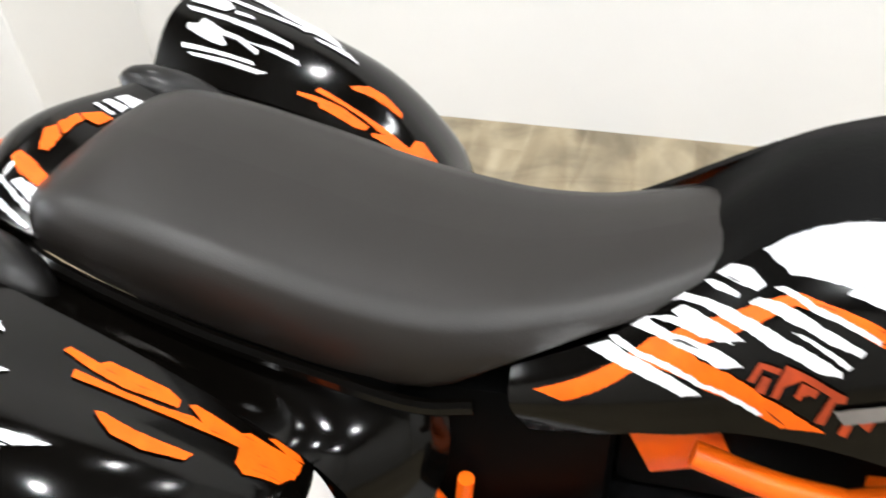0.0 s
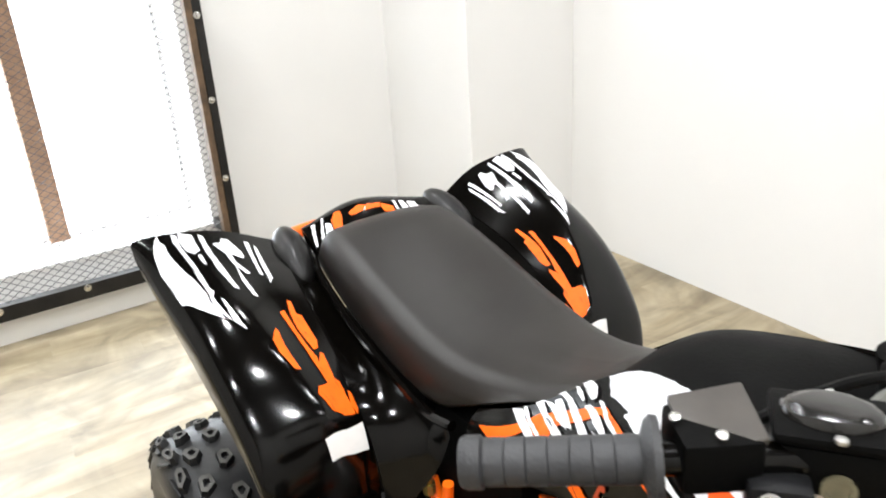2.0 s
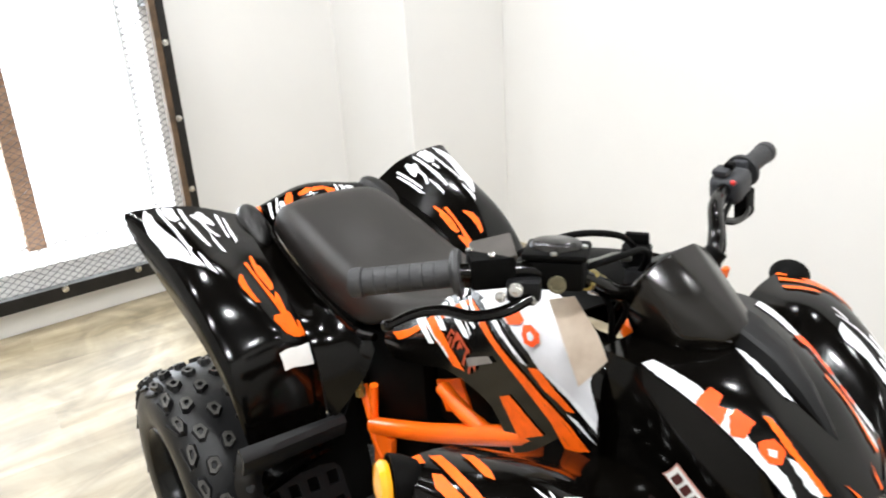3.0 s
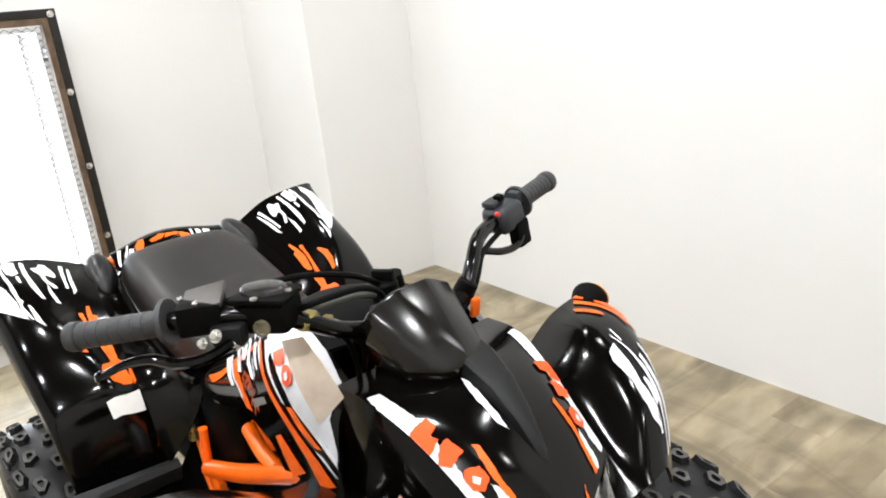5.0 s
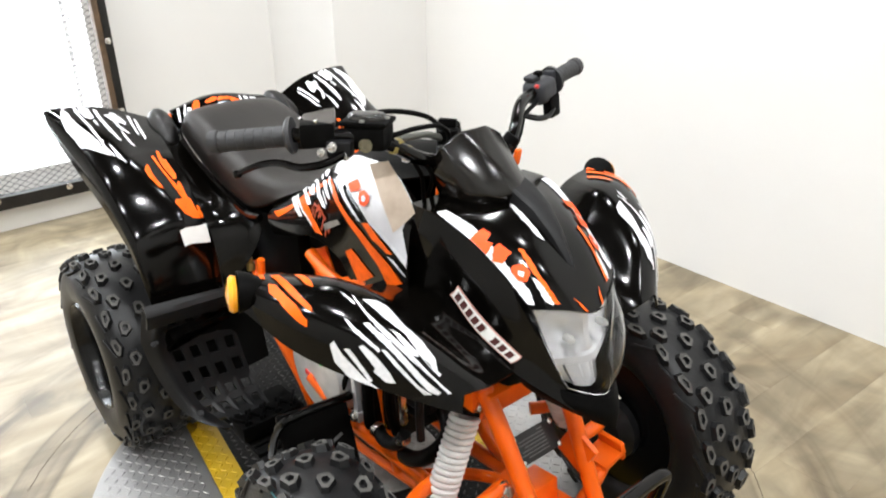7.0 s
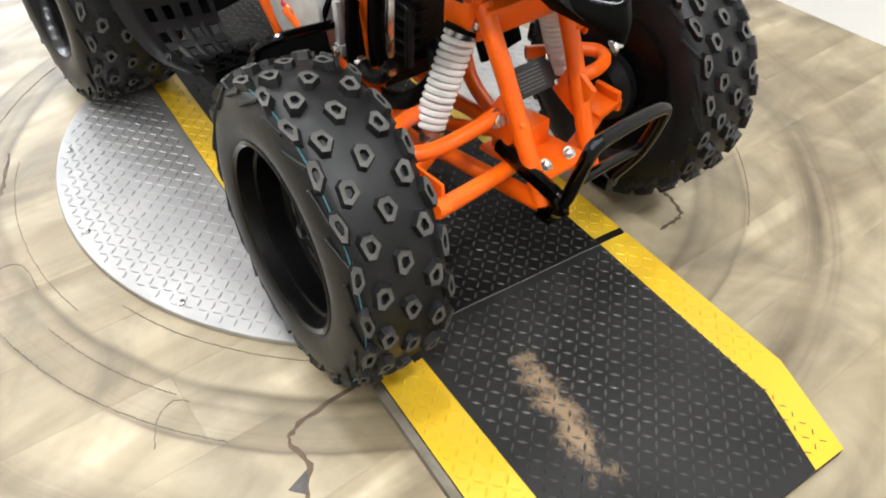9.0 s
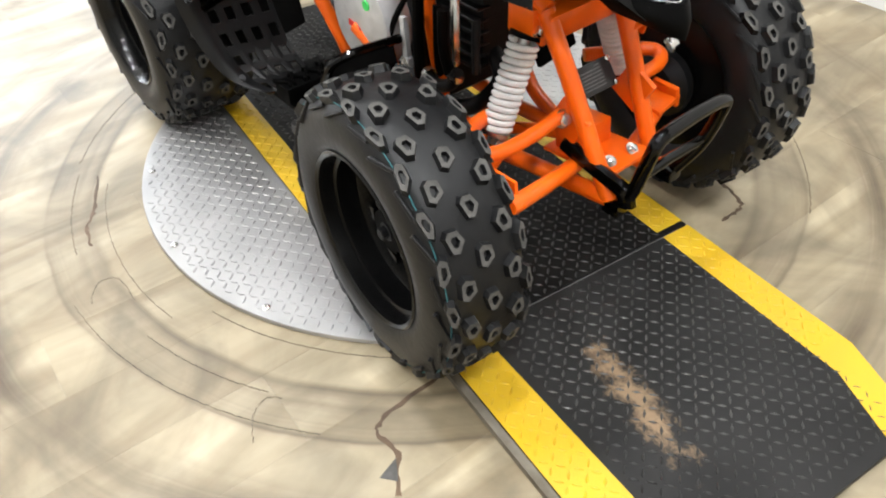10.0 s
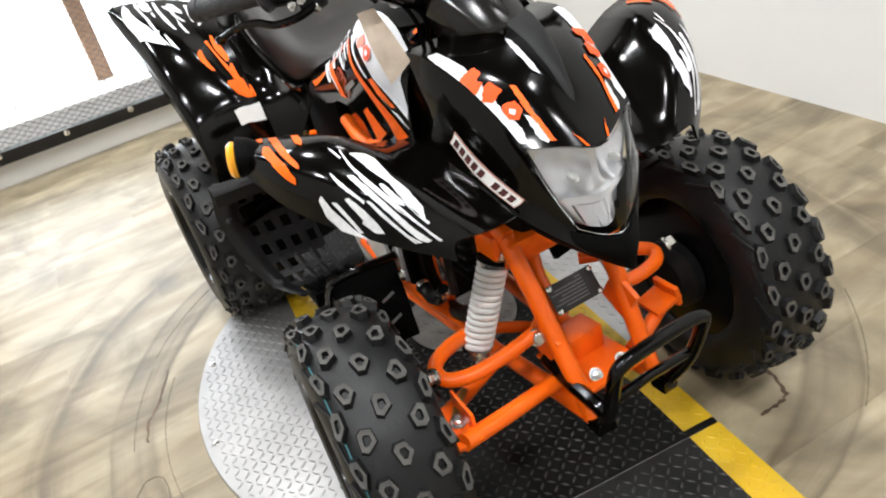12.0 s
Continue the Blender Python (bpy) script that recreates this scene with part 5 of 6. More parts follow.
def wheel(m, w, rim, cols, per, side, detail=True, stripe=False):
    """side: -1 with its outer face to -y."""
    root = part("wheel", lathe([(-0.03, 0.040), (0.03, 0.040)], 20, 'y'), M_MATT, bike, "black steel hub")
    root.matrix_basis = m
    r = TYR
    part("tyre", lathe(tyre_profile(w, r, rim), 64, 'y', cap=False), M_RUBBER, root, "knobbly black tyre", sharp=50)
    s = side
    h = w / 2
    pr = [(h * 0.88, rim + 0.004), (h * 0.96, rim + 0.008), (h * 0.99, rim + 0.004), (h * 0.94, rim - 0.002), (h * 0.62, rim - 0.006), (h * 0.58, rim - 0.014), (h * 0.12, rim - 0.018), (h * 0.0, rim - 0.034), (-h * 0.02, 0.072), (h * 0.12, 0.062), (h * 0.12, 0.034), (h * 0.34, 0.030), (h * 0.34, 0.0)]
    part("rim", lathe([(a * s, b) for a, b in pr] + [(-h * 0.86 * s, 0.03), (-h * 0.8 * s, rim)], 40, 'y', cap=False), M_RIM, root, "deep-dished black steel rim", sharp=40)
    for k in range(4):
        a = math.pi / 4 + k * math.pi / 2
        part("wheel_nut", bolt(V(0.048 * math.cos(a), h * 0.12 * s, 0.048 * math.sin(a)), (0, s, 0), 0.010, 0.014), M_ENG, root)
    for k in range(4):
        arm = merge(box(0.018, 0.066, -0.006, 0.006, -0.013, 0.013, 0.003), box(0.050, 0.068, -0.010, 0.006, -0.015, 0.015, 0.003))
        part("hub_arm", moved(arm, Matrix.Translation((0, h * 0.20 * s, 0)) @ Matrix.Rotation(math.pi * k / 2, 4, 'Y')), M_RIM, root)
    part("axle_nut", bolt(V(0, h * 0.34 * s, 0), (0, s, 0), 0.012, 0.016), M_ENG, root)
    if stripe:
        b = h * 0.84
        part("paint_line", lathe([(s * b - 0.0012, r - 0.0165), (s * b - 0.0012, r - 0.0150), (s * b + 0.0012, r - 0.0165), (s * b + 0.0012, r - 0.0180)], 64, 'y', cap=False), mat("teal_mark", (0.04, 0.16, 0.18), 0.6), root, "thin teal mould line")
    made = []
    for ci, (y, kind) in enumerate(cols):
        for k in range(per):
            a = 2 * math.pi * (k + (0.5 if ci % 2 else 0.0)) / per
            rr = r - 0.0085 if kind == 'A' else (r - 0.013 if kind == 'B' else r - 0.036)
            tilt = y / h * (10 if kind == 'A' else 30 if kind == 'B' else 62)
            mm = Matrix.Rotation(-a, 4, 'Y') @ Matrix.Translation((0, y, rr)) @ Matrix.Rotation(radians(-tilt), 4, 'X') @ Matrix.Rotation(radians(8 if (k + ci) % 2 else -10) + (math.pi if y > 0 else 0), 4, 'Z')
            made.append((mm, {'A': LUG_A, 'B': LUG_B, 'C': BARM}[kind]))
    if detail:
        for mm, me in made:
            o = new("tread_lug" if me is not BARM else "shoulder_bar", me)
            o.parent, o.matrix_basis = root, mm
    else:
        bm = bmesh.new()
        for mm, me in made:
            k = len(bm.verts)
            bm.from_mesh(me)
            bm.verts.ensure_lookup_table()
            bmesh.ops.transform(bm, matrix=mm, verts=bm.verts[k:])
        o = part("tread", bm, [M_RUBBER, M_WORN], root, smooth=False)
        o["kind"] = "stuff"
    return root


FC = [(-0.066, 'B'), (-0.040, 'A'), (0.0, 'A'), (0.040, 'A'), (0.066, 'B'), (-0.0795, 'C'), (0.0795, 'C')]
RC = [(-0.098, 'B'), (-0.068, 'A'), (-0.023, 'A'), (0.023, 'A'), (0.068, 'A'), (0.098, 'B'), (-0.115, 'C'), (0.115, 'C')]
ZC = TYR - 0.004
wheel(pose(FAX, -0.400, ZC, 0, 0, -5.4), 0.165, 0.156, FC, 22, -1, True, True)
wheel(pose(FAX, 0.400, ZC, 0, 25, -5.4), 0.165, 0.156, FC, 22, 1, False)
wheel(pose(RAX, -0.352, ZC, 0, 12, 0), 0.24, 0.140, RC, 22, -1, True)
wheel(pose(RAX, 0.352, ZC, 0, 40, 0), 0.24, 0.140, RC, 22, 1, False)
part("rear_axle", tube([(RAX, -0.30, ZC), (RAX, 0.30, ZC)], 0.02, 12), M_ENG, bike)

# ---- frame and suspension ----
O = 0.0155


def pipe(pts, r=O, name="frame_tube", label="", m=None):
    return part(name, tube(pts, r, 12), m or M_ORANGE, bike, label)


for s in (-1, 1):
    bot = V(0.805, -0.078, 0.258) if s < 0 else V(0.775, 0.090, 0.232)
    topm = V(0.632, s * 0.090, 0.555)
    pipe([topm, topm.lerp(bot, 0.35) + V(0, 0, 0.004), topm.lerp(bot, 0.7), bot], 0.0165, label="orange front upright tube")
    pipe([tuple(bot), (0.60, s * 0.075, 0.225), (0.37, s * 0.085, 0.20), (0.05, s * 0.11, 0.20)], 0.017)
    pipe([(0.640, s * 0.092, 0.560), (0.52, s * 0.098, 0.63), (0.40, s * 0.10, 0.66)], 0.016)
    pipe([(-0.05, s * 0.158, 0.495), (0.15, s * 0.160, 0.580), (0.41, s * 0.150, 0.700)], 0.017)
    pipe([(0.165, s * 0.140, 0.668), (0.235, s * 0.150, 0.655), (0.29, s * 0.150, 0.648)], 0.013)
    pipe([(0.33, s * 0.12, 0.64), (0.36, s * 0.11, 0.42), (0.37, s * 0.09, 0.21)], 0.015)
    pipe([(-0.05, s * 0.158, 0.500), (-0.040, s * 0.156, 0.590)], 0.0088)
    pipe([(-0.05, s * 0.158, 0.500), (-0.095, s * 0.150, 0.565)], 0.0105)
    part("gusset", at((0.150, s * 0.112, 0.635), box(-0.030, 0.050, -0.003, 0.003, -0.030, 0.030, 0.002), 0, -25), M_ORANGE, bike, "orange frame gusset")
    pipe([(-0.05, s * 0.158, 0.495), (-0.01, s * 0.155, 0.43), (0.05, s * 0.13, 0.30), (0.06, s * 0.11, 0.21)], 0.016)
    pipe([(0.20, s * 0.185, 0.410), (0.30, s * 0.165, 0.345), (0.42, s * 0.105, 0.262), (0.52, s * 0.085, 0.226)], 0.0155)
    # upper arm: a loop round the shock
    pipe([(0.690, s * 0.095, 0.385), (0.690, s * 0.160, 0.374), (0.684, s * 0.232, 0.368), (0.664, s * 0.272, 0.371), (0.632, s * 0.270, 0.378), (0.606, s * 0.226, 0.378), (0.575, s * 0.150, 0.358), (0.550, s * 0.095, 0.345)] if s < 0 else [(0.690, 0.095, 0.385), (0.690, 0.150, 0.380), (0.676, 0.202, 0.376), (0.650, 0.222, 0.378), (0.622, 0.200, 0.380), (0.560, 0.110, 0.375)], 0.0135, "suspension_arm", "orange upper suspension arm")
    # lower arm and its outer plate
    if s > 0:
        pipe([(0.72, 0.09, 0.25), (0.71, 0.15, 0.272), (0.69, 0.22, 0.296)], 0.014, "suspension_arm", "orange lower suspension arm")
        part("arm_plate", at((0.694, 0.190, 0.300), merge(box(-0.03, 0.03, -0.032, 0.032, -0.006, 0.006, 0.003), box(-0.03, 0.03, 0.018, 0.030, -0.02, 0.026, 0.004)), 14), M_ORANGE, bike, "orange steering knuckle")
    else:
        pipe([(0.725, s * 0.085, 0.292), (0.760, s * 0.20, 0.325), (0.792, s * 0.318, 0.358)], 0.015, "suspension_arm", "orange lower suspension arm")
        pipe([(0.55, s * 0.100, 0.24), (0.62, s * 0.22, 0.27), (0.70, s * 0.312, 0.33)], 0.014, "suspension_arm")
        pl = merge(box(-0.055, 0.055, -0.024, 0.024, -0.004, 0.004, 0.002), box(-0.050, 0.035, 0.018, 0.024, 0.0, 0.035, 0.002), box(-0.050, 0.035, -0.024, -0.018, 0.0, 0.022, 0.002))
        part("arm_plate", at((0.745, s * 0.305, 0.345), pl, 0, -8, s * 6), M_ORANGE, bike, "orange steering knuckle plate")
        part("bolt", bolt((0.745, s * 0.300, 0.350), (0, 0, 1), 0.010, 0.014), M_STEEL, bike)
    # shock with its spring
    top, low = V(0.604, s * 0.098, 0.516), V(0.609, s * 0.182, 0.326)
    shock = part("shock_absorber", tube([top, top.lerp(low, 0.5), low], 0.011, 12), M_ALU, bike, "front shock absorber")
    ad = (low - top).normalized()
    e1 = ad.cross(V(1, 0, 0)).normalized()
    e2 = ad.cross(e1)
    turns, q = 13, []
    for k in range(turns * 14 + 1):
        t = k / (turns * 14)
        a = 2 * math.pi * turns * t
        q.append(top.lerp(low, 0.10 + 0.76 * t) + (e1 * math.cos(a) + e2 * math.sin(a)) * 0.0235)
    part("spring", tube(q, 0.0056, 8, 1), M_SPRING, shock, "white coil spring")
    mm = Matrix.Translation(top) @ ad.to_track_quat('Z', 'Y').to_matrix().to_4x4()
    ln = (low - top).length
    part("spring_seat", moved(lathe([(0.008, 0.012), (0.008, 0.029), (0.016, 0.030), (0.018, 0.014)], 18, 'z'), mm), M_MATT, shock)
    part("spring_seat", moved(lathe([(ln * 0.88, 0.014), (ln * 0.88, 0.028), (ln * 0.92, 0.028), (ln * 0.93, 0.012)], 18, 'z'), mm), M_STEEL, shock)
    part("bolt", bolt(top + V(0.022, 0, 0.004), (1, 0, 0.2), 0.011, 0.014), M_STEEL, shock)
    part("bolt", bolt(low + V(0.020, 0, 0.002), (1, 0, 0.3), 0.009, 0.012), M_STEEL, shock)
    part("shock_mount", at((0.600, s * 0.095, 0.530), box(-0.030, 0.030, -0.020, 0.020, -0.024, 0.030, 0.004)), M_ORANGE, bike, "orange shock bracket")
    part("bolt", bolt((0.697, s * 0.098, 0.382), (1, s * 0.3, 0.3), 0.012, 0.016), M_STEEL, bike)
    part("bolt", bolt((0.760, s * 0.030, 0.290), (0.6, 0, 0.8), 0.009, 0.010), M_STEEL, bike)
    part("brake_hub", at((FAX, s * 0.300, ZC), lathe([(-0.02, 0.05), (0.0, 0.075), (0.02, 0.075), (0.03, 0.05)], 24, 'y')), M_ENG, bike)
    part("bolt", bolt((0.660, -0.288 if s < 0 else 0.245, 0.384), (0.3, s * 0.8, 0.4), 0.011, 0.020), M_STEEL, bike)
for s in (-1, 1):
    part("arm_mount", at((0.700, s * 0.088, 0.372), box(-0.032, 0.036, -0.006, 0.006, -0.036, 0.040, 0.004), 0, 28), M_ORANGE, bike, "orange arm mounting plate")
part("side_ear", at((0.660, 0.118, 0.495), merge(box(-0.026, 0.030, -0.030, 0.030, -0.004, 0.004, 0.002), box(-0.026, 0.030, -0.004, 0.004, -0.03, 0.0, 0.002)), 12, 18, 0), M_ORANGE, bike, "orange bracket ear")
part("bolt", bolt((0.672, 0.135, 0.497), (0.5, 0.3, 0.8), 0.009, 0.012), M_STEEL, bike)
part("front_plate", at((0.700, 0.0, 0.275), merge(box(-0.075, 0.085, -0.062, 0.062, -0.004, 0.004, 0.002), box(-0.06, 0.0, -0.045, 0.045, 0.0, 0.05, 0.004)), 0, -6), M_ORANGE, bike, "orange front frame plate")
part("cross_plate", at((0.635, 0.0, 0.545), box(-0.02, 0.02, -0.10, 0.10, -0.05, 0.015, 0.006), 0, 20), M_ORANGE, bike, "orange cross plate under the nose")
pipe([(0.42, -0.06, 0.21), (0.50, 0.02, 0.215), (0.62, 0.06, 0.235)], 0.013)
ex, ey = V(0.62, 0.0, -0.78).normalized(), V(0.06, 0.99, 0.10)
ez = ex.cross(ey).normalized()
ey = ez.cross(ex).normalized()
SPM = Matrix.Translation((0.661, 0.017, 0.400)) @ Matrix((ex, ey, ez)).transposed().to_4x4()
spec = part("spec_plate", moved(box(-0.028, 0.028, -0.049, 0.049, -0.0015, 0.0015, 0.001), SPM), M_PLATEK, bike, "black plate with unreadable grey print")
for i in range(7):
    w = 0.030 + 0.010 * ((i * 7) % 3)
    b = box(-0.0215 + 0.0064 * i, -0.0215 + 0.0064 * i + 0.0024, -w * 0.9 if i else 0.012, w * 0.8 - 0.008 * (i % 3), 0.0016, 0.0022)
    part("print_bar", moved(b, SPM), M_GREY, spec, smooth=False)
for sx, sy in ((-0.023, -0.044), (-0.023, 0.044), (0.023, -0.044), (0.023, 0.044)):
    part("screw", moved(lathe([(0.0, 0.0055), (0.004, 0.0055), (0.005, 0.002)], 10, 'z'), SPM @ pose(sx, sy, 0.0016)), M_STEEL, spec)
# bumper hoop
part("bumper", merge(tube([(0.826, -0.074, 0.258), (0.850, -0.078, 0.300), (0.876, -0.086, 0.390), (0.880, -0.076, 0.418), (0.880, -0.04, 0.424), (0.878, 0.04, 0.424), (0.876, 0.098, 0.416), (0.874, 0.110, 0.396), (0.856, 0.100, 0.320), (0.826, 0.080, 0.258)], 0.0125, 12, 8), tube([(0.857, -0.08, 0.33), (0.858, 0.0, 0.335), (0.857, 0.10, 0.33)], 0.009, 10), box(0.80, 0.835, -0.092, -0.058, 0.235, 0.262, 0.004), box(0.80, 0.835, 0.058, 0.092, 0.235, 0.262, 0.004)), M_GLOSS, bike, "black tubular front bumper hoop")
part("skid_bar", tube([(0.700, -0.090, 0.330), (0.770, -0.088, 0.312), (0.832, -0.080, 0.292), (0.842, -0.074, 0.262)], 0.0125, 8, 4, 1.3), M_GLOSS, bike, "black skid bar")

# engine, airbox and dark inner parts
eng = part("engine", merge(box(0.08, 0.34, -0.13, 0.13, 0.24, 0.50, 0.03, 3), lathe([(-0.14, 0.085), (0.14, 0.085)], 24, 'y', (0.20, 0, 0.38)), box(0.28, 0.46, -0.07, 0.07, 0.36, 0.56, 0.02)), M_ENG, bike, "dark air-cooled engine")
cov = part("engine_cover", lathe([(-0.10, 0.104), (-0.162, 0.102), (-0.184, 0.093), (-0.188, 0.082), (-0.190, 0.0)], 32, 'y', (0.215, 0, 0.425)), M_COVER, bike, "bare aluminium flywheel cover")
part("red_bar", at((0.205, -0.1912, 0.412), box(-0.020, 0.020, -0.001, 0.001, -0.006, 0.006), 0, 12), M_DECR, cov, smooth=False)
part("green_dot", lathe([(-0.1922, 0.010), (-0.1895, 0.011)], 16, 'y', (0.252, 0, 0.470)), M_GREEN, cov)
for k in range(8):
    part("cooling_fin", box(0.29, 0.46, -0.085, 0.085, 0.37 + 0.024 * k, 0.377 + 0.024 * k, 0.002, 1), M_ENG, eng)
for k, (p, q) in enumerate((((0.40, -0.13, 0.50), (0.40, -0.13, 0.36)), ((0.44, -0.12, 0.54), (0.45, -0.13, 0.40)), ((0.36, -0.14, 0.47), (0.34, -0.14, 0.33)))):
    part("hose", tube([p, Vector(p).lerp(Vector(q), 0.5) + V(0.01, -0.01, 0), q], 0.009, 10), M_STEEL if k == 1 else M_SATIN, bike)
part("exhaust_pipe", tube([(0.44, -0.03, 0.40), (0.50, -0.06, 0.36), (0.46, -0.10, 0.30), (0.36, -0.10, 0.27), (0.2, -0.06, 0.25)], 0.017, 14), M_ENG, bike, "dark exhaust pipe")
part("inner_shield", merge(box(-0.12, 0.10, -0.135, 0.135, 0.42, 0.70, 0.03), box(-0.40, -0.10, -0.15, 0.15, 0.40, 0.74, 0.03)), M_MATT, bike, "black inner bodywork")
part("battery_box", box(0.10, 0.36, -0.11, 0.11, 0.56, 0.74, 0.02), M_MATT, bike)
part("nose_inner", box(0.48, 0.70, -0.10, 0.10, 0.58, 0.78, 0.03), M_MATT, bike)
part("orange_bracket", at((-0.01, -0.162, 0.46), box(-0.028, 0.028, -0.008, 0.008, -0.05, 0.05, 0.006), 0, 12), M_ORANGE, bike)
part("brass_fitting", at((-0.08, -0.165, 0.565), lathe([(-0.012, 0.010), (0.006, 0.010), (0.006, 0.007), (0.018, 0.007)], 8, 'z')), M_BRASS, bike)


# footwells
def holes(sheet, nu, nv, k, thick):
    """A plate pierced by a square hole in each cell."""
    bm = bmesh.new()
    for i in range(nu):
        for j in range(nv):
            lay = []
            for lift in (0.0, -thick):
                out = [bm.verts.new(sheet.at((i + a) / nu, (j + b) / nv, lift)) for a, b in ((0, 0), (1, 0), (1, 1), (0, 1))]
                ins = [bm.verts.new(sheet.at((i + a) / nu, (j + b) / nv, lift)) for a, b in ((k, k), (1 - k, k), (1 - k, 1 - k), (k, 1 - k))]
                lay.append((out, ins))
                for e in range(4):
                    bm.faces.new((out[e], out[(e + 1) % 4], ins[(e + 1) % 4], ins[e]))
            for e in range(4):
                bm.faces.new((lay[0][1][e], lay[0][1][(e + 1) % 4], lay[1][1][(e + 1) % 4], lay[1][1][e]))
    bmesh.ops.remove_doubles(bm, verts=bm.verts[:], dist=1e-5)
    return bm


def footwell(s):
    arc = [(-0.100, s * 0.412, 0.515), (-0.125, s * 0.412, 0.470), (-0.140, s * 0.416, 0.415), (-0.130, s * 0.405, 0.345), (-0.104, s * 0.388, 0.278), (-0.072, s * 0.366, 0.234), (-0.020, s * 0.332, 0.214)]
    inner = [(-0.105, s * 0.200, 0.505), (-0.135, s * 0.200, 0.455), (-0.145, s * 0.200, 0.400), (-0.128, s * 0.196, 0.325), (-0.095, s * 0.192, 0.258), (-0.045, s * 0.190, 0.226), (0.040, s * 0.190, 0.212)]
    band = Sheet([[Vector(a) + V(-0.004, s * 0.006, 0.010), Vector(a).lerp(Vector(b), 0.11) + V(0.012, 0, 0.006), Vector(a).lerp(Vector(b), 0.24)] for a, b in zip(arc, inner)], -s)
    g = part("heel_guard", band.panel(24, 6, 0.007), M_NET, bike, "black plastic heel guard")
    strap = Sheet([[Vector(arc[0]).lerp(Vector(inner[0]), k) + V(-0.004, 0, 0.016 - 0.012 * k), Vector(arc[0]).lerp(Vector(inner[0]), k) + V(0.012, 0, 0.0), Vector(arc[0]).lerp(Vector(inner[0]), k) + V(-0.004, 0, -0.034)] for k in (-0.02, 0.15, 0.4, 0.7, 1.0)], -s)
    part("guard_strap", strap.panel(14, 6, 0.007), M_NET, g, "black rounded top strap")
    net = Sheet([[Vector(a).lerp(Vector(b), k) for k in (0.20, 0.58, 1.0)] for a, b in zip(arc, inner)], -s)
    part("strap_net", holes(net, 8, 4, 0.24, 0.006), M_NET, g, "black plastic net with square holes", smooth=False)
    board = part("foot_board", moved(box(-0.16, 0.06, min(s * 0.040, -s * 0.135), max(s * 0.040, -s * 0.135), -0.012, 0.0, 0.004), pose(0.06, s * 0.255, 0.205)), M_SATIN, bike, "black ribbed foot board")
    for i in range(4):
        part("tread_ridge", moved(box(-0.08 + 0.034 * i, -0.066 + 0.034 * i, -0.038, 0.038, 0.0, 0.008, 0.002, 1), pose(0.06, s * 0.255, 0.205)), M_SATIN, board)
    peg = part("foot_peg", moved(box(-0.03, 0.03, -0.075, 0.075, -0.02, 0.02, 0.006), pose(0.05, s * 0.232, 0.235)), M_MATT, bike, "black toothed foot peg")
    for i in range(8):
        part("peg_tooth", moved(box(-0.028, 0.028, -0.003, 0.003, 0.0, 0.010, 0.001, 1), pose(0.05, s * (0.164 + 0.019 * i), 0.255, 0, 0, 35 if i % 2 else -35)), M_MATT, peg)
    for q in (arc[2], arc[5]):
        part("bolt", bolt(Vector(q) + V(0.014, -s * 0.018, 0.010), (0.6, s * 0.4, 0.7), 0.006, 0.004), M_ENG, bike)
    flap = part("mud_flap", moved(box(-0.008, 0.008, min(-s * 0.095, s * 0.052), max(-s * 0.095, s * 0.052), -0.11, 0.07, 0.006), pose(0.315, s * 0.270, 0.345, 0, -24, s * 10)), M_SATIN, bike, "black mud flap")
    for i in range(6):
        part("flap_slot", moved(box(0.0084, 0.0094, -0.016, 0.016, -0.003, 0.003), pose(0.315, s * 0.270, 0.345, 0, -24, s * 10) @ pose(0, -s * (0.055 - 0.045 * (i % 3)), -0.06 + 0.05 * (i // 3), 25)), M_GREY, flap, smooth=False)
    part("flap_tube", tube([(0.16, s * 0.20, 0.225), (0.24, s * 0.312, 0.275), (0.30, s * 0.322, 0.395), (0.33, s * 0.285, 0.430), (0.345, s * 0.18, 0.432)], 0.009, 10), M_GLOSS, bike, "black nerf tube")


footwell(-1)
footwell(1)

# small things round the steering head
part("tank_bracket", at((0.527, 0.088, 0.912), box(-0.004, 0.004, -0.007, 0.007, -0.020, 0.010, 0.003), 0, 14), M_ORANGE, bike, "orange bracket")
part("cable_end", at((0.500, -0.135, 0.958), lathe([(-0.014, 0.005), (-0.006, 0.008), (0.006, 0.008), (0.014, 0.004)], 10, 'y'), 0, 0, 30), M_BRASS, bike, "yellowed cable end")


def skirt(s):
    """Black inner panel from the fender down behind the heel."""
    sh = Sheet([
        [(-0.130, s * 0.140, 0.560), (-0.140, s * 0.215, 0.440), (-0.140, s * 0.300, 0.430), (-0.138, s * 0.372, 0.400)],
        [(-0.125, s * 0.140, 0.430), (-0.150, s * 0.215, 0.360), (-0.155, s * 0.300, 0.350), (-0.150, s * 0.380, 0.345)],
        [(-0.100, s * 0.140, 0.300), (-0.130, s * 0.215, 0.270), (-0.140, s * 0.300, 0.260), (-0.135, s * 0.350, 0.265)],
    ], 1)
    return sh.panel(8, 10, 0.006)


part("fender_skirt", skirt(-1), M_SATIN, bike, "black inner panel below the fender")
part("fender_skirt", skirt(1), M_SATIN, bike, "black inner panel below the fender")


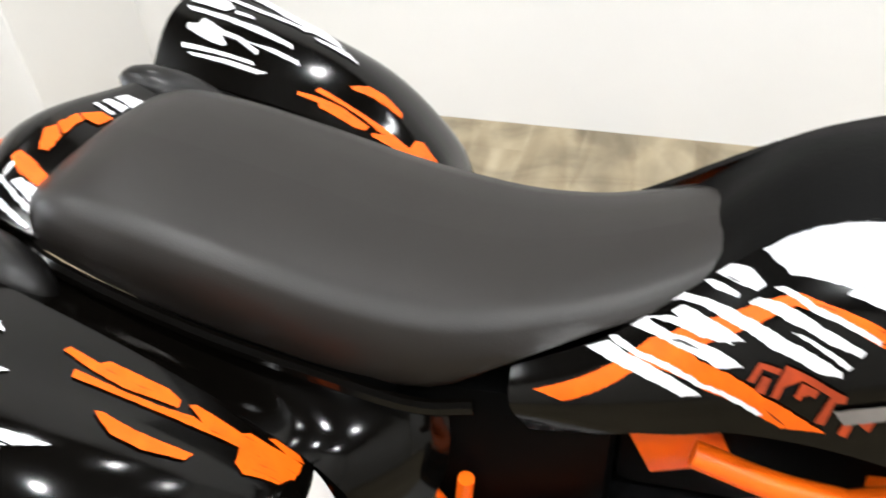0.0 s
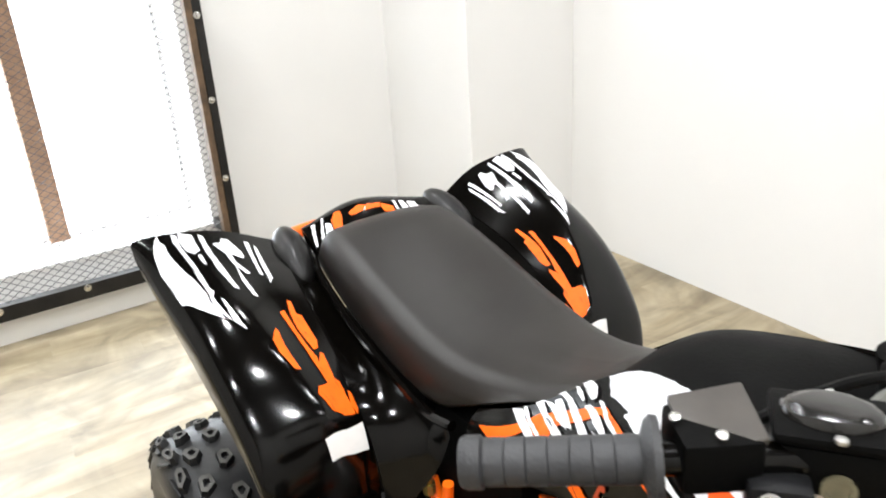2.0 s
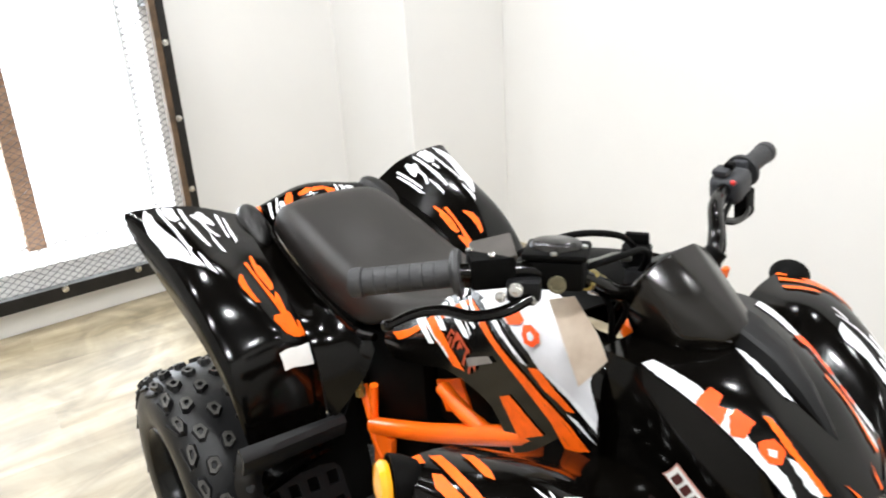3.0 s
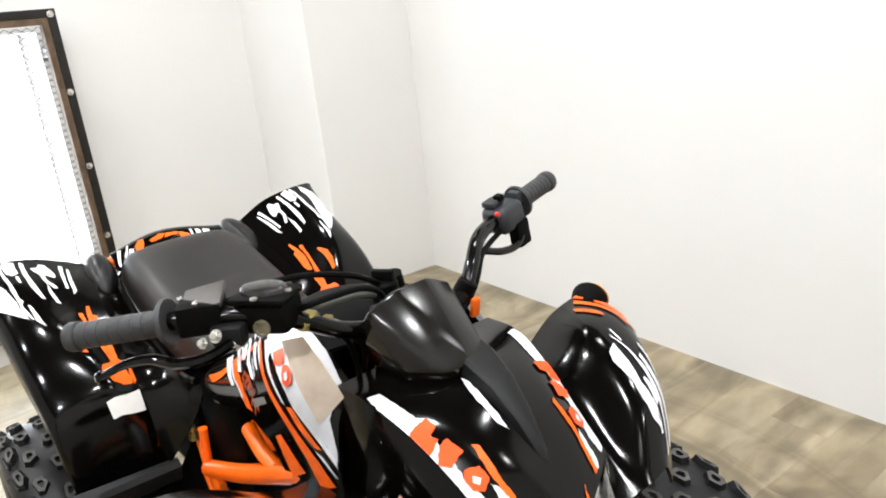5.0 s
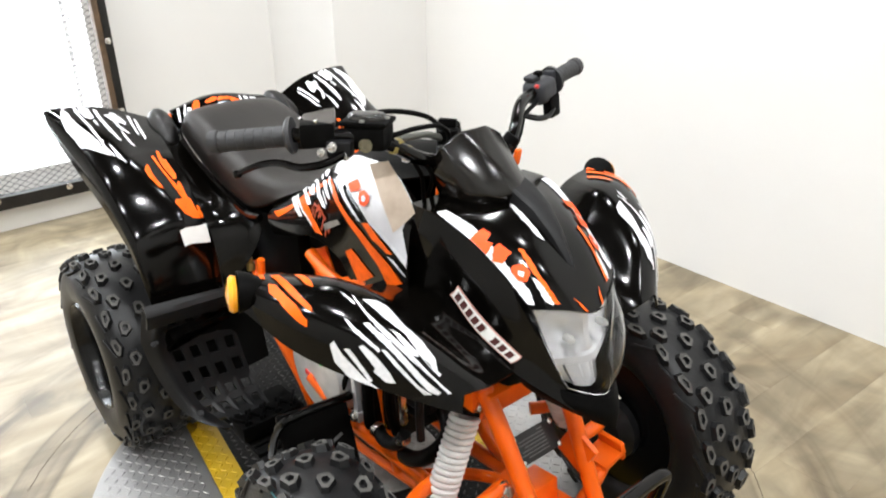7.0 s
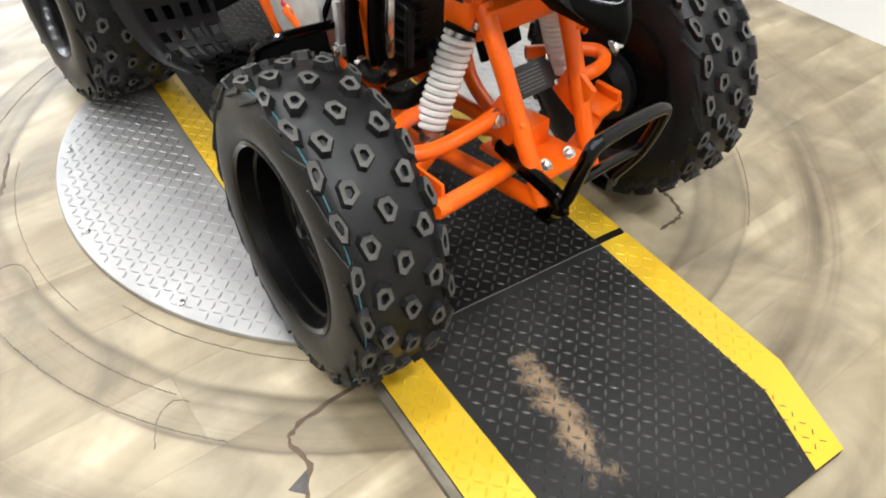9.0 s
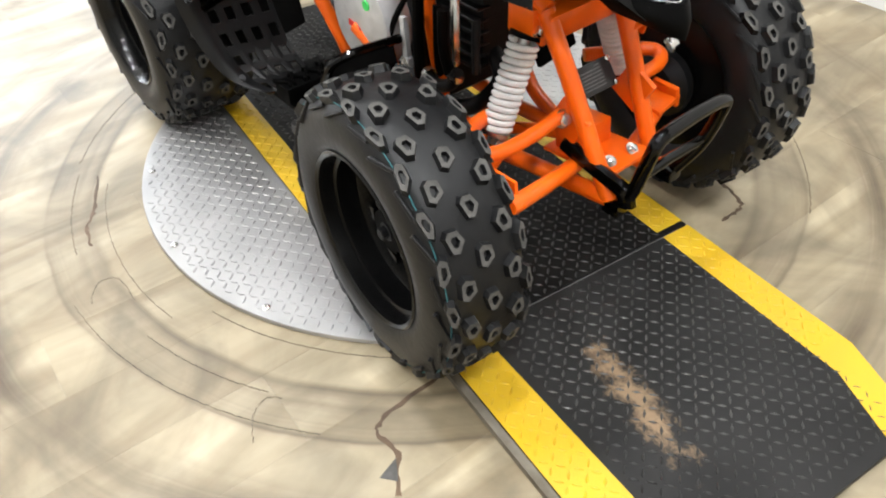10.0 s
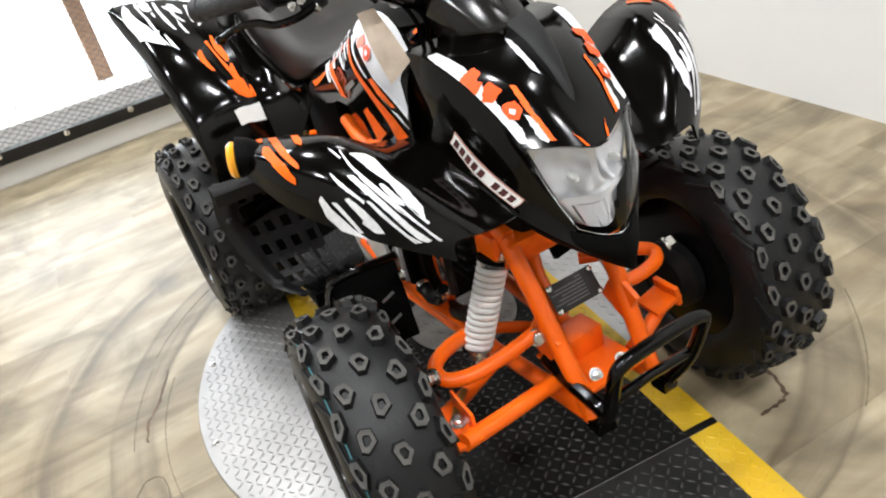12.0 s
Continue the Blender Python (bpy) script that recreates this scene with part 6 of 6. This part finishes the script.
# hoses and fittings beside the engine
for pts, r in (([(0.394, -0.170, 0.530), (0.390, -0.170, 0.450), (0.384, -0.166, 0.380)], 0.012),
               ([(0.455, -0.162, 0.520), (0.458, -0.165, 0.450), (0.462, -0.155, 0.395)], 0.011),
               ([(0.330, -0.150, 0.500), (0.310, -0.172, 0.440), (0.290, -0.170, 0.360), (0.250, -0.150, 0.300)], 0.006)):
    part("hose", tube(pts, r, 10), M_SATIN, bike, "black rubber hose")
part("brake_line_stub", tube([(0.541, -0.160, 0.530), (0.543, -0.163, 0.480), (0.545, -0.163, 0.432)], 0.008, 10), M_ENG, bike, "dark grey metal stub")
part("elbow_fitting", tube([(0.398, -0.160, 0.374), (0.430, -0.163, 0.362), (0.470, -0.163, 0.378), (0.490, -0.158, 0.408)], 0.013, 12), M_ENG, bike, "dark rubber elbow")
for p, ax in (((0.405, -0.161, 0.371), 'x'), ((0.484, -0.160, 0.398), 'z')):
    part("hose_clamp", at(p, lathe([(-0.006, 0.0145), (-0.006, 0.016), (0.006, 0.016), (0.006, 0.0145)], 18, ax, cap=False)), M_STEEL, bike, "bright hose clamp")
part("cover_bracket", at((0.352, -0.172, 0.425), merge(box(-0.007, 0.007, -0.006, 0.006, -0.052, 0.050, 0.002), box(-0.012, 0.012, -0.008, 0.006, -0.052, -0.030, 0.003)), 0, -4), M_COVER, bike, "bare metal engine bracket")
part("bolt", bolt((0.352, -0.180, 0.384), (0.2, -1, 0.1), 0.008, 0.009), M_STEEL, bike)
for k in range(6):
    a = math.pi * 2 * k / 6 + 0.4
    part("bolt", bolt((0.215 + 0.078 * math.cos(a), -0.166, 0.425 + 0.078 * math.sin(a)), (0, -1, 0), 0.005, 0.006), M_STEEL, cov)
part("shock_link", tube([(0.640, -0.232, 0.300), (0.690, -0.270, 0.330), (0.735, -0.300, 0.352)], 0.007, 8), M_BRASS, bike, "yellowed steel link")

# ---- ground pieces ----
DC, DR, HUB = V(0.102, 0.048, 0), 0.724, 0.150


def half_plate():
    """Round plate, cut off along the far edge of the drive-on strip."""
    bm = lathe([(FLOOR + 0.001, DR), (-0.0015, DR), (0.0, DR - 0.0015), (0.0, 0.001)], 96, 'z', (DC.x, DC.y, 0))
    a = math.atan2(-0.133, 1.0)
    bmesh.ops.bisect_plane(bm, geom=bm.verts[:] + bm.edges[:] + bm.faces[:], plane_co=(0.752 - math.sin(a) * 0.3, -0.0745 + math.cos(a) * 0.3, 0), plane_no=(-math.sin(a), math.cos(a), 0), clear_outer=True)
    return bm


def far_plate():
    """The stretch of plate on the far side of the strip."""
    bm = lathe([(FLOOR + 0.001, DR), (-0.0015, DR), (0.0, DR - 0.0015), (0.0, 0.001)], 96, 'z', (DC.x, DC.y, 0))
    a = math.atan2(-0.133, 1.0)
    for co, no in (((0.752 - math.sin(a) * 0.32, -0.0745 + math.cos(a) * 0.32, 0), (math.sin(a), -math.cos(a), 0)), ((0.53, 0, 0), (1, 0, 0))):
        bmesh.ops.bisect_plane(bm, geom=bm.verts[:] + bm.edges[:] + bm.faces[:], plane_co=co, plane_no=no, clear_outer=True)
    return bm


thing("turntable_plate", half_plate(), M_DISC, "round aluminium tread plate set in the floor", "turntable", kind="structure")


part("plate_segment", far_plate(), M_DISC, bpy.data.objects["turntable_plate"], "aluminium tread plate")


def tread_bars(inside, x0, x1, y0, y1, z, m=Matrix(), step=0.0205, ln=0.0098, w=0.0030, h=0.0020):
    verts, faces = [], []
    ni, nj = int((x1 - x0) / step), int((y1 - y0) / step)
    for i in range(ni):
        for j in range(nj):
            c = m @ V(x0 + (i + 0.5) * step, y0 + (j + 0.5) * step, 0)
            if not inside(c):
                continue
            a = (math.pi / 4 if (i + j) % 2 else -math.pi / 4)
            d = m.to_3x3() @ V(math.cos(a), math.sin(a), 0)
            e = V(-d.y, d.x, 0)
            k = len(verts)
            zz = V(0, 0, z)
            verts += [c + d * ln + zz, c + e * w + zz, c - d * ln + zz, c - e * w + zz, c + d * ln * 0.55 + zz + V(0, 0, h), c - d * ln * 0.55 + zz + V(0, 0, h)]
            faces += [(k, k + 1, k + 4), (k + 1, k + 2, k + 5), (k + 1, k + 5, k + 4), (k + 2, k + 3, k + 5), (k + 3, k, k + 4), (k + 3, k + 4, k + 5)]
    me = bpy.data.meshes.new("tread_bars")
    me.from_pydata(verts, [], faces)
    me.update()
    return me


# drive-on strip, turned a little to the vehicle
SA = math.atan2(-0.133, 1.0)
ST = Matrix.Translation((0.752, -0.0745, 0)) @ Matrix.Rotation(SA, 4, 'Z')
SW, YW = 0.328, 0.074


def strip_slab(x0, x1, y0, y1, z0, z1):
    return moved(box(x0, x1, y0, y1, z0, z1), ST)


strip_root = tagged(new("drive_on_strip"), "black tread plate strip with yellow edges across the turntable", "ramp", kind="structure")
Z1 = 0.006


def ramp_poly(pts, z0, z1):
    bm = bmesh.new()
    lo = [bm.verts.new(ST @ V(x, y, z0)) for x, y in pts]
    hi = [bm.verts.new(ST @ V(x, y, z1)) for x, y in pts]
    n = len(pts)
    bm.faces.new(hi)
    bm.faces.new(lo[::-1])
    for i in range(n):
        bm.faces.new((lo[i], lo[(i + 1) % n], hi[(i + 1) % n], hi[i]))
    return bm


END, BEND = 0.588, 0.412
SF, YN = 0.319, 0.086          # far edge, and the wider yellow band on the near side
SN, YR = SW + 0.038, 0.070     # the strip behind the joint is wider on the near side
part("strip_plate", strip_slab(-1.55, -0.003, -SN, SF, FLOOR, Z1), M_BLK, strip_root, "black tread plate", smooth=False)
part("ramp_plate", ramp_poly([(0.003, -SW), (END, -SW), (END, SF - 0.063), (BEND, SF), (0.003, SF)], FLOOR, Z1), M_DUST, strip_root, "black tread plate with a worn dusty patch", smooth=False)
part("yellow_edge", strip_slab(-1.55, -0.016, SF - YW, SF, Z1, Z1 + 0.0012), M_YEL, strip_root, "yellow painted edge", smooth=False)
part("yellow_edge", strip_slab(-1.55, -0.003, -SN, -SN + YR, Z1, Z1 + 0.0012), M_YEL, strip_root, "yellow painted edge", smooth=False)
part("yellow_edge", ramp_poly([(0.003, SF - YW), (BEND + 0.03, SF - YW - 0.006), (END, SF - YW - 0.063), (END, SF - 0.063), (BEND, SF), (0.003, SF)], Z1, Z1 + 0.0012), M_YEL, strip_root, "yellow painted edge", smooth=False)
part("yellow_edge", ramp_poly([(0.003, -SW), (END, -SW), (END, -SW + YN + 0.012), (0.003, -SW + YN)], Z1, Z1 + 0.0012), M_YEL, strip_root, "yellow painted edge", smooth=False)
part("edge_trim", strip_slab(0.003, END, -SW - 0.017, -SW - 0.001, FLOOR, Z1 - 0.003), M_TRIM, strip_root, "dull scuffed aluminium edge", smooth=False)
inv = ST.inverted()


def in_black(c):
    q = inv @ c
    return (-SW + YN if q.x > 0 else -SN + YR) + 0.010 < q.y < SF - YW - 0.006 and (c - DC).length > HUB + 0.012 and (q.x < -0.01 or q.x > 0.012) and q.x < END - 0.02


def in_yellow(c):
    q = inv @ c
    return (SF - YW + 0.008 < q.y < SF - 0.008 or (-SW + 0.008 < q.y < -SW + YN - 0.006 if q.x > 0 else -SN + 0.008 < q.y < -SN + YR - 0.006)) and (q.x < -0.026 or q.x > 0.012) and q.x < (BEND if q.y > 0 else END) - 0.02


def in_disc(c):
    q = inv @ c
    return (c - DC).length < DR - 0.015 and (q.y < -SN - 0.012 or (q.y > SW + 0.012 and c.x < 0.51))


for nm, test, zz, mt in (("black_tread", in_black, Z1, M_BLKW), ("yellow_tread", in_yellow, Z1 + 0.0012, M_YEL)):
    me = tread_bars(test, -1.5, END, -SN, SW, zz, ST)
    me.materials.append(mt)
    o = new(nm, me)
    o.parent = strip_root
    o["kind"] = "stuff"
me = tread_bars(in_disc, -0.75, 0.95, -0.75, 0.85, 0.0, Matrix.Rotation(radians(-9), 4, 'Z'))
me.materials.append(M_DISC)
part("hub_plate", lathe([(Z1, HUB), (Z1 + 0.0025, HUB), (Z1 + 0.0035, HUB - 0.001), (Z1 + 0.0035, 0.001)], 64, 'z', (DC.x, DC.y, 0)), M_HUB, strip_root, "round scuffed aluminium plate over the pivot")
o = new("disc_tread", me)
o.parent = bpy.data.objects["turntable_plate"]
o["kind"] = "stuff"
me = tread_bars(lambda c: (c - DC).length < HUB - 0.012, -0.2, 0.4, -0.25, 0.35, Z1 + 0.0035, Matrix.Rotation(radians(-9), 4, 'Z'))
me.materials.append(M_HUB)
o = new("hub_tread", me)
o.parent = strip_root
o["kind"] = "stuff"
for k in range(14):
    a = 2 * math.pi * k / 14 - 2.05
    p = DC + V(math.cos(a), math.sin(a), 0) * (DR - 0.025)
    if (inv @ p).y > -SW - 0.01:
        continue
    part("plate_screw", lathe([(0.0, 0.008), (0.003, 0.008), (0.0045, 0.004)], 12, 'z', (p.x, p.y, 0)), M_STEEL, bpy.data.objects["turntable_plate"])
# joint and cracks in the wood round the plate
plate = bpy.data.objects["turntable_plate"]


def crack(pts, w=0.0016, seed=1):
    """A dark open joint: a thin wandering sliver let into the floor."""
    rn = random.Random(seed)
    p = smooth_path([V(x, y, FLOOR + 0.0008) for x, y in pts], 6)
    lo, hi = [], []
    for i, q in enumerate(p):
        t = (p[min(i + 1, len(p) - 1)] - p[max(i - 1, 0)]).normalized()
        n = V(-t.y, t.x, 0)
        c = q + n * (rn.random() - 0.5) * (0.0015 + w)
        k = w * (0.4 + 0.9 * rn.random())
        hi.append(c + n * k)
        lo.append(c - n * k)
    return loft([[a, b, b - V(0, 0, 0.004), a - V(0, 0, 0.004)] for a, b in zip(hi, lo)])


def arc(r, a0, a1, n=14):
    return [(DC.x + r * math.cos(radians(a0 + (a1 - a0) * i / n)), DC.y + r * math.sin(radians(a0 + (a1 - a0) * i / n))) for i in range(n + 1)]


CRACKS = [arc(DR + 0.030, -74, -38), arc(0.812, -117, -78), arc(0.890, -121, -100), arc(0.935, -90, -50), arc(0.872, -78, -58), arc(0.958, 28, 52), arc(0.90, 150, 236),
          [(-0.315, -0.682), (-0.197, -0.732), (-0.14, -0.772), (-0.061, -0.793)],
          [(0.12, -0.858), (0.091, -0.844), (0.066, -0.819), (0.086, -0.786), (0.171, -0.784)],
          [(0.64, -0.766), (0.609, -0.75), (0.585, -0.732), (0.572, -0.701), (0.592, -0.679)],
          [(0.715, 0.455), (0.771, 0.440), (0.822, 0.415), (0.832, 0.380), (0.828, 0.330)],
          [(0.740, -0.425), (0.748, -0.561), (0.767, -0.59), (0.821, -0.591), (0.882, -0.637)]]
for k, c in enumerate(CRACKS):
    part("floor_crack", crack(c, 0.0046 if k in (7, 10, 11) else 0.0008, k), M_WOODK if k in (7, 10, 11) else M_CRACK, plate, "dark crack in the wood", smooth=False)
bm = bmesh.new()
bm.faces.new([bm.verts.new((x, y, FLOOR + 0.0012)) for x, y in ((0.838, -0.640), (0.826, -0.596), (0.864, -0.620))])
part("broken_splinter", bm, M_WORN, plate, "grey broken splinter", smooth=False)

# ---- window: timber and steel frame with expanded metal ----
FXc = 0.175                   # front of the frame off the wall
FY1 = -0.93
FY0, FZ0, FZ1 = -2.80, 0.115, 1.495
frame_ob = tagged(new("window_1"), "wide window behind an expanded metal screen in a black bolted frame", "window", kind="structure")


def rb(x0, x1, y0, y1, z0, z1, bevel=0.0):
    return back_box(x0, x1, y0, y1, z0, z1, bevel)


KW, SWD = 0.064, 0.034           # whole bar, and its steel part
for y0, y1 in ((FY1 - SWD, FY1), (FY0, FY0 + SWD)):
    part("steel_frame", rb(FXc - 0.05, FXc, y0, y1, FZ0, FZ1, 0.002), M_FRAMEK, frame_ob, "black steel angle", smooth=False)
for z0, z1 in ((FZ0, FZ0 + 0.060), (FZ1 - SWD, FZ1)):
    part("steel_frame", rb(FXc - 0.05, FXc, FY0 + SWD, FY1 - SWD, z0, z1, 0.002), M_FRAMEK, frame_ob, "black steel angle", smooth=False)
for y0, y1 in ((FY1 - KW, FY1 - SWD - 0.001), (FY0 + SWD + 0.001, FY0 + KW)):
    part("timber_frame", rb(FXc - 0.05, FXc - 0.003, y0, y1, FZ0 + 0.061, FZ1 - SWD - 0.001, 0.003), M_WOODK, frame_ob, "dark stained timber batten", smooth=False)
part("timber_frame", rb(FXc - 0.05, FXc - 0.003, FY0 + KW, FY1 - KW, FZ1 - KW, FZ1 - SWD - 0.001, 0.003), M_WOODK, frame_ob, "dark stained timber batten", smooth=False)
for y0 in (FY0 + 0.004, FY1 - 0.05):
    for z0 in (FZ0 + 0.1, FZ1 - 0.2):
        part("frame_spacer", rb(0.0, FXc - 0.05, y0, y0 + 0.045, z0, z0 + 0.045), M_FRAMEK, frame_ob, smooth=False)
for k in range(5):
    for yy in (FY1 - 0.022, FY0 + 0.022):
        q = BACK @ V(FXc, yy, FZ1 - 0.022 - (FZ1 - FZ0 - 0.05) * k / 4)
        part("bolt", bolt(q, tuple(BACK.to_3x3() @ V(1, 0, 0)), 0.010, 0.008), M_STEEL, frame_ob)
for k in range(1, 6):
    for zz in (FZ0 + 0.045, FZ1 - 0.04):
        q = BACK @ V(FXc, FY1 - 0.022 - 0.312 * k, zz)
        part("bolt", bolt(q, tuple(BACK.to_3x3() @ V(1, 0, 0)), 0.010, 0.008), M_STEEL, frame_ob)


def expanded_metal():
    """One net of diamond strands."""
    bm = bmesh.new()
    y0, y1, z0, z1 = FY0 + 0.05, FY1 - 0.055, FZ0 + 0.05, FZ1 - 0.05
    dy, dz, w, d = 0.0215, 0.028, 0.0011, 0.002
    x = FXc - 0.030
    ny, nz = int((y1 - y0) / dy), int((z1 - z0) / dz)
    verts, faces = [], []

    def strand(a, b):
        k = len(verts)
        t = (b - a).normalized()
        n = V(0, -t.z, t.y) * w
        for p in (a, b):
            verts.extend([p + n, p - n, p - n - V(d, 0, 0), p + n - V(d, 0, 0)])
        for i in range(4):
            faces.append((k + i, k + (i + 1) % 4, k + 4 + (i + 1) % 4, k + 4 + i))
    for i in range(ny):
        for j in range(nz * 2):
            za = z0 + j * dz / 2
            ya = y0 + i * dy
            if (i + j) % 2:
                strand(V(x, ya, za), V(x, ya + dy, za + dz / 2))
            else:
                strand(V(x, ya + dy, za), V(x, ya, za + dz / 2))
    me = bpy.data.meshes.new("metal_screen")
    me.from_pydata([BACK @ p for p in verts], [], faces)
    me.materials.append(M_MESH)
    o = new("metal_screen", me)
    o.parent = frame_ob
    o["label"] = "grey expanded metal screen"
    return o


expanded_metal()
part("window_mullion", rb(-0.335, -0.265, -1.615, -1.535, WZ0, WZ1, 0.004), M_MULL, frame_ob, "brown timber mullion", smooth=False)
part("window_sill", rb(-DEEP + 0.01, 0.01, WY0, WY1, WZ0 - 0.002, WZ0 + 0.02, 0.003), M_BASE, frame_ob, "white window sill", smooth=False)
pane = part("pane", rb(-0.345, -0.339, WY0, WY1, WZ0 + 0.02, WZ1), M_LENS, frame_ob, "clear glass pane", smooth=False)
pane.visible_shadow = False
day = thing("backdrop", rb(-1.3, -1.25, WY0 - 1.2, WY1 + 1.2, -0.4, 2.6), M_DAY, "bright overcast daylight outside the window", "backdrop", kind="structure", smooth=False)

# ceiling lights
for lx, ly in LAMPS:
    c = tagged(new("ceiling_light"), "small round bright recessed ceiling spot", "ceiling light", "recessed ceiling spots")
    c.matrix_world = pose(lx, ly, CEIL)
    part("trim_ring", lathe([(0.0, 0.115), (-0.006, 0.115), (-0.008, 0.090), (0.0, 0.088)], 28, 'z', cap=False), M_BASE, c)
    part("lamp_lens", lathe([(-0.001, 0.086), (-0.004, 0.086)], 28, 'z'), M_LAMP, c)

# ---- floor planks ----
PW, PL, G = 0.178, 1.22, 0.0002
plank_meshes = {}


def plank_mesh(w, l):
    key = (round(w, 4), round(l, 4))
    if key not in plank_meshes:
        b = 0.0002
        v = [(-w / 2, -l / 2, -0.006), (w / 2, -l / 2, -0.006), (w / 2, l / 2, -0.006), (-w / 2, l / 2, -0.006),
             (-w / 2, -l / 2, -b), (w / 2, -l / 2, -b), (w / 2, l / 2, -b), (-w / 2, l / 2, -b),
             (-w / 2 + b, -l / 2 + b, 0), (w / 2 - b, -l / 2 + b, 0), (w / 2 - b, l / 2 - b, 0), (-w / 2 + b, l / 2 - b, 0)]
        f = [(8, 9, 10, 11)] + [(a + i, a + (i + 1) % 4, a + 4 + (i + 1) % 4, a + 4 + i) for a in (0, 4) for i in range(4)]
        me = bpy.data.meshes.new("plank")
        me.from_pydata(v, [], f)
        me.materials.append(M_OAK)
        plank_meshes[key] = me
    return plank_meshes[key]


row = 0
x = -0.2
while x < 5.5:
    y = -4.45 + [0.0, 0.61, 0.28, 0.92][row % 4] - PL
    while y < 0:
        a, b = max(y, -4.45), min(y + PL, 0)
        if b - a > 0.05:
            o = new("plank", plank_mesh(PW - G, b - a - G))
            o.parent = floor
            o.matrix_basis = ROOM @ Matrix.Translation((x + PW / 2, (a + b) / 2, FLOOR))
        y += PL
    x += PW
    row += 1
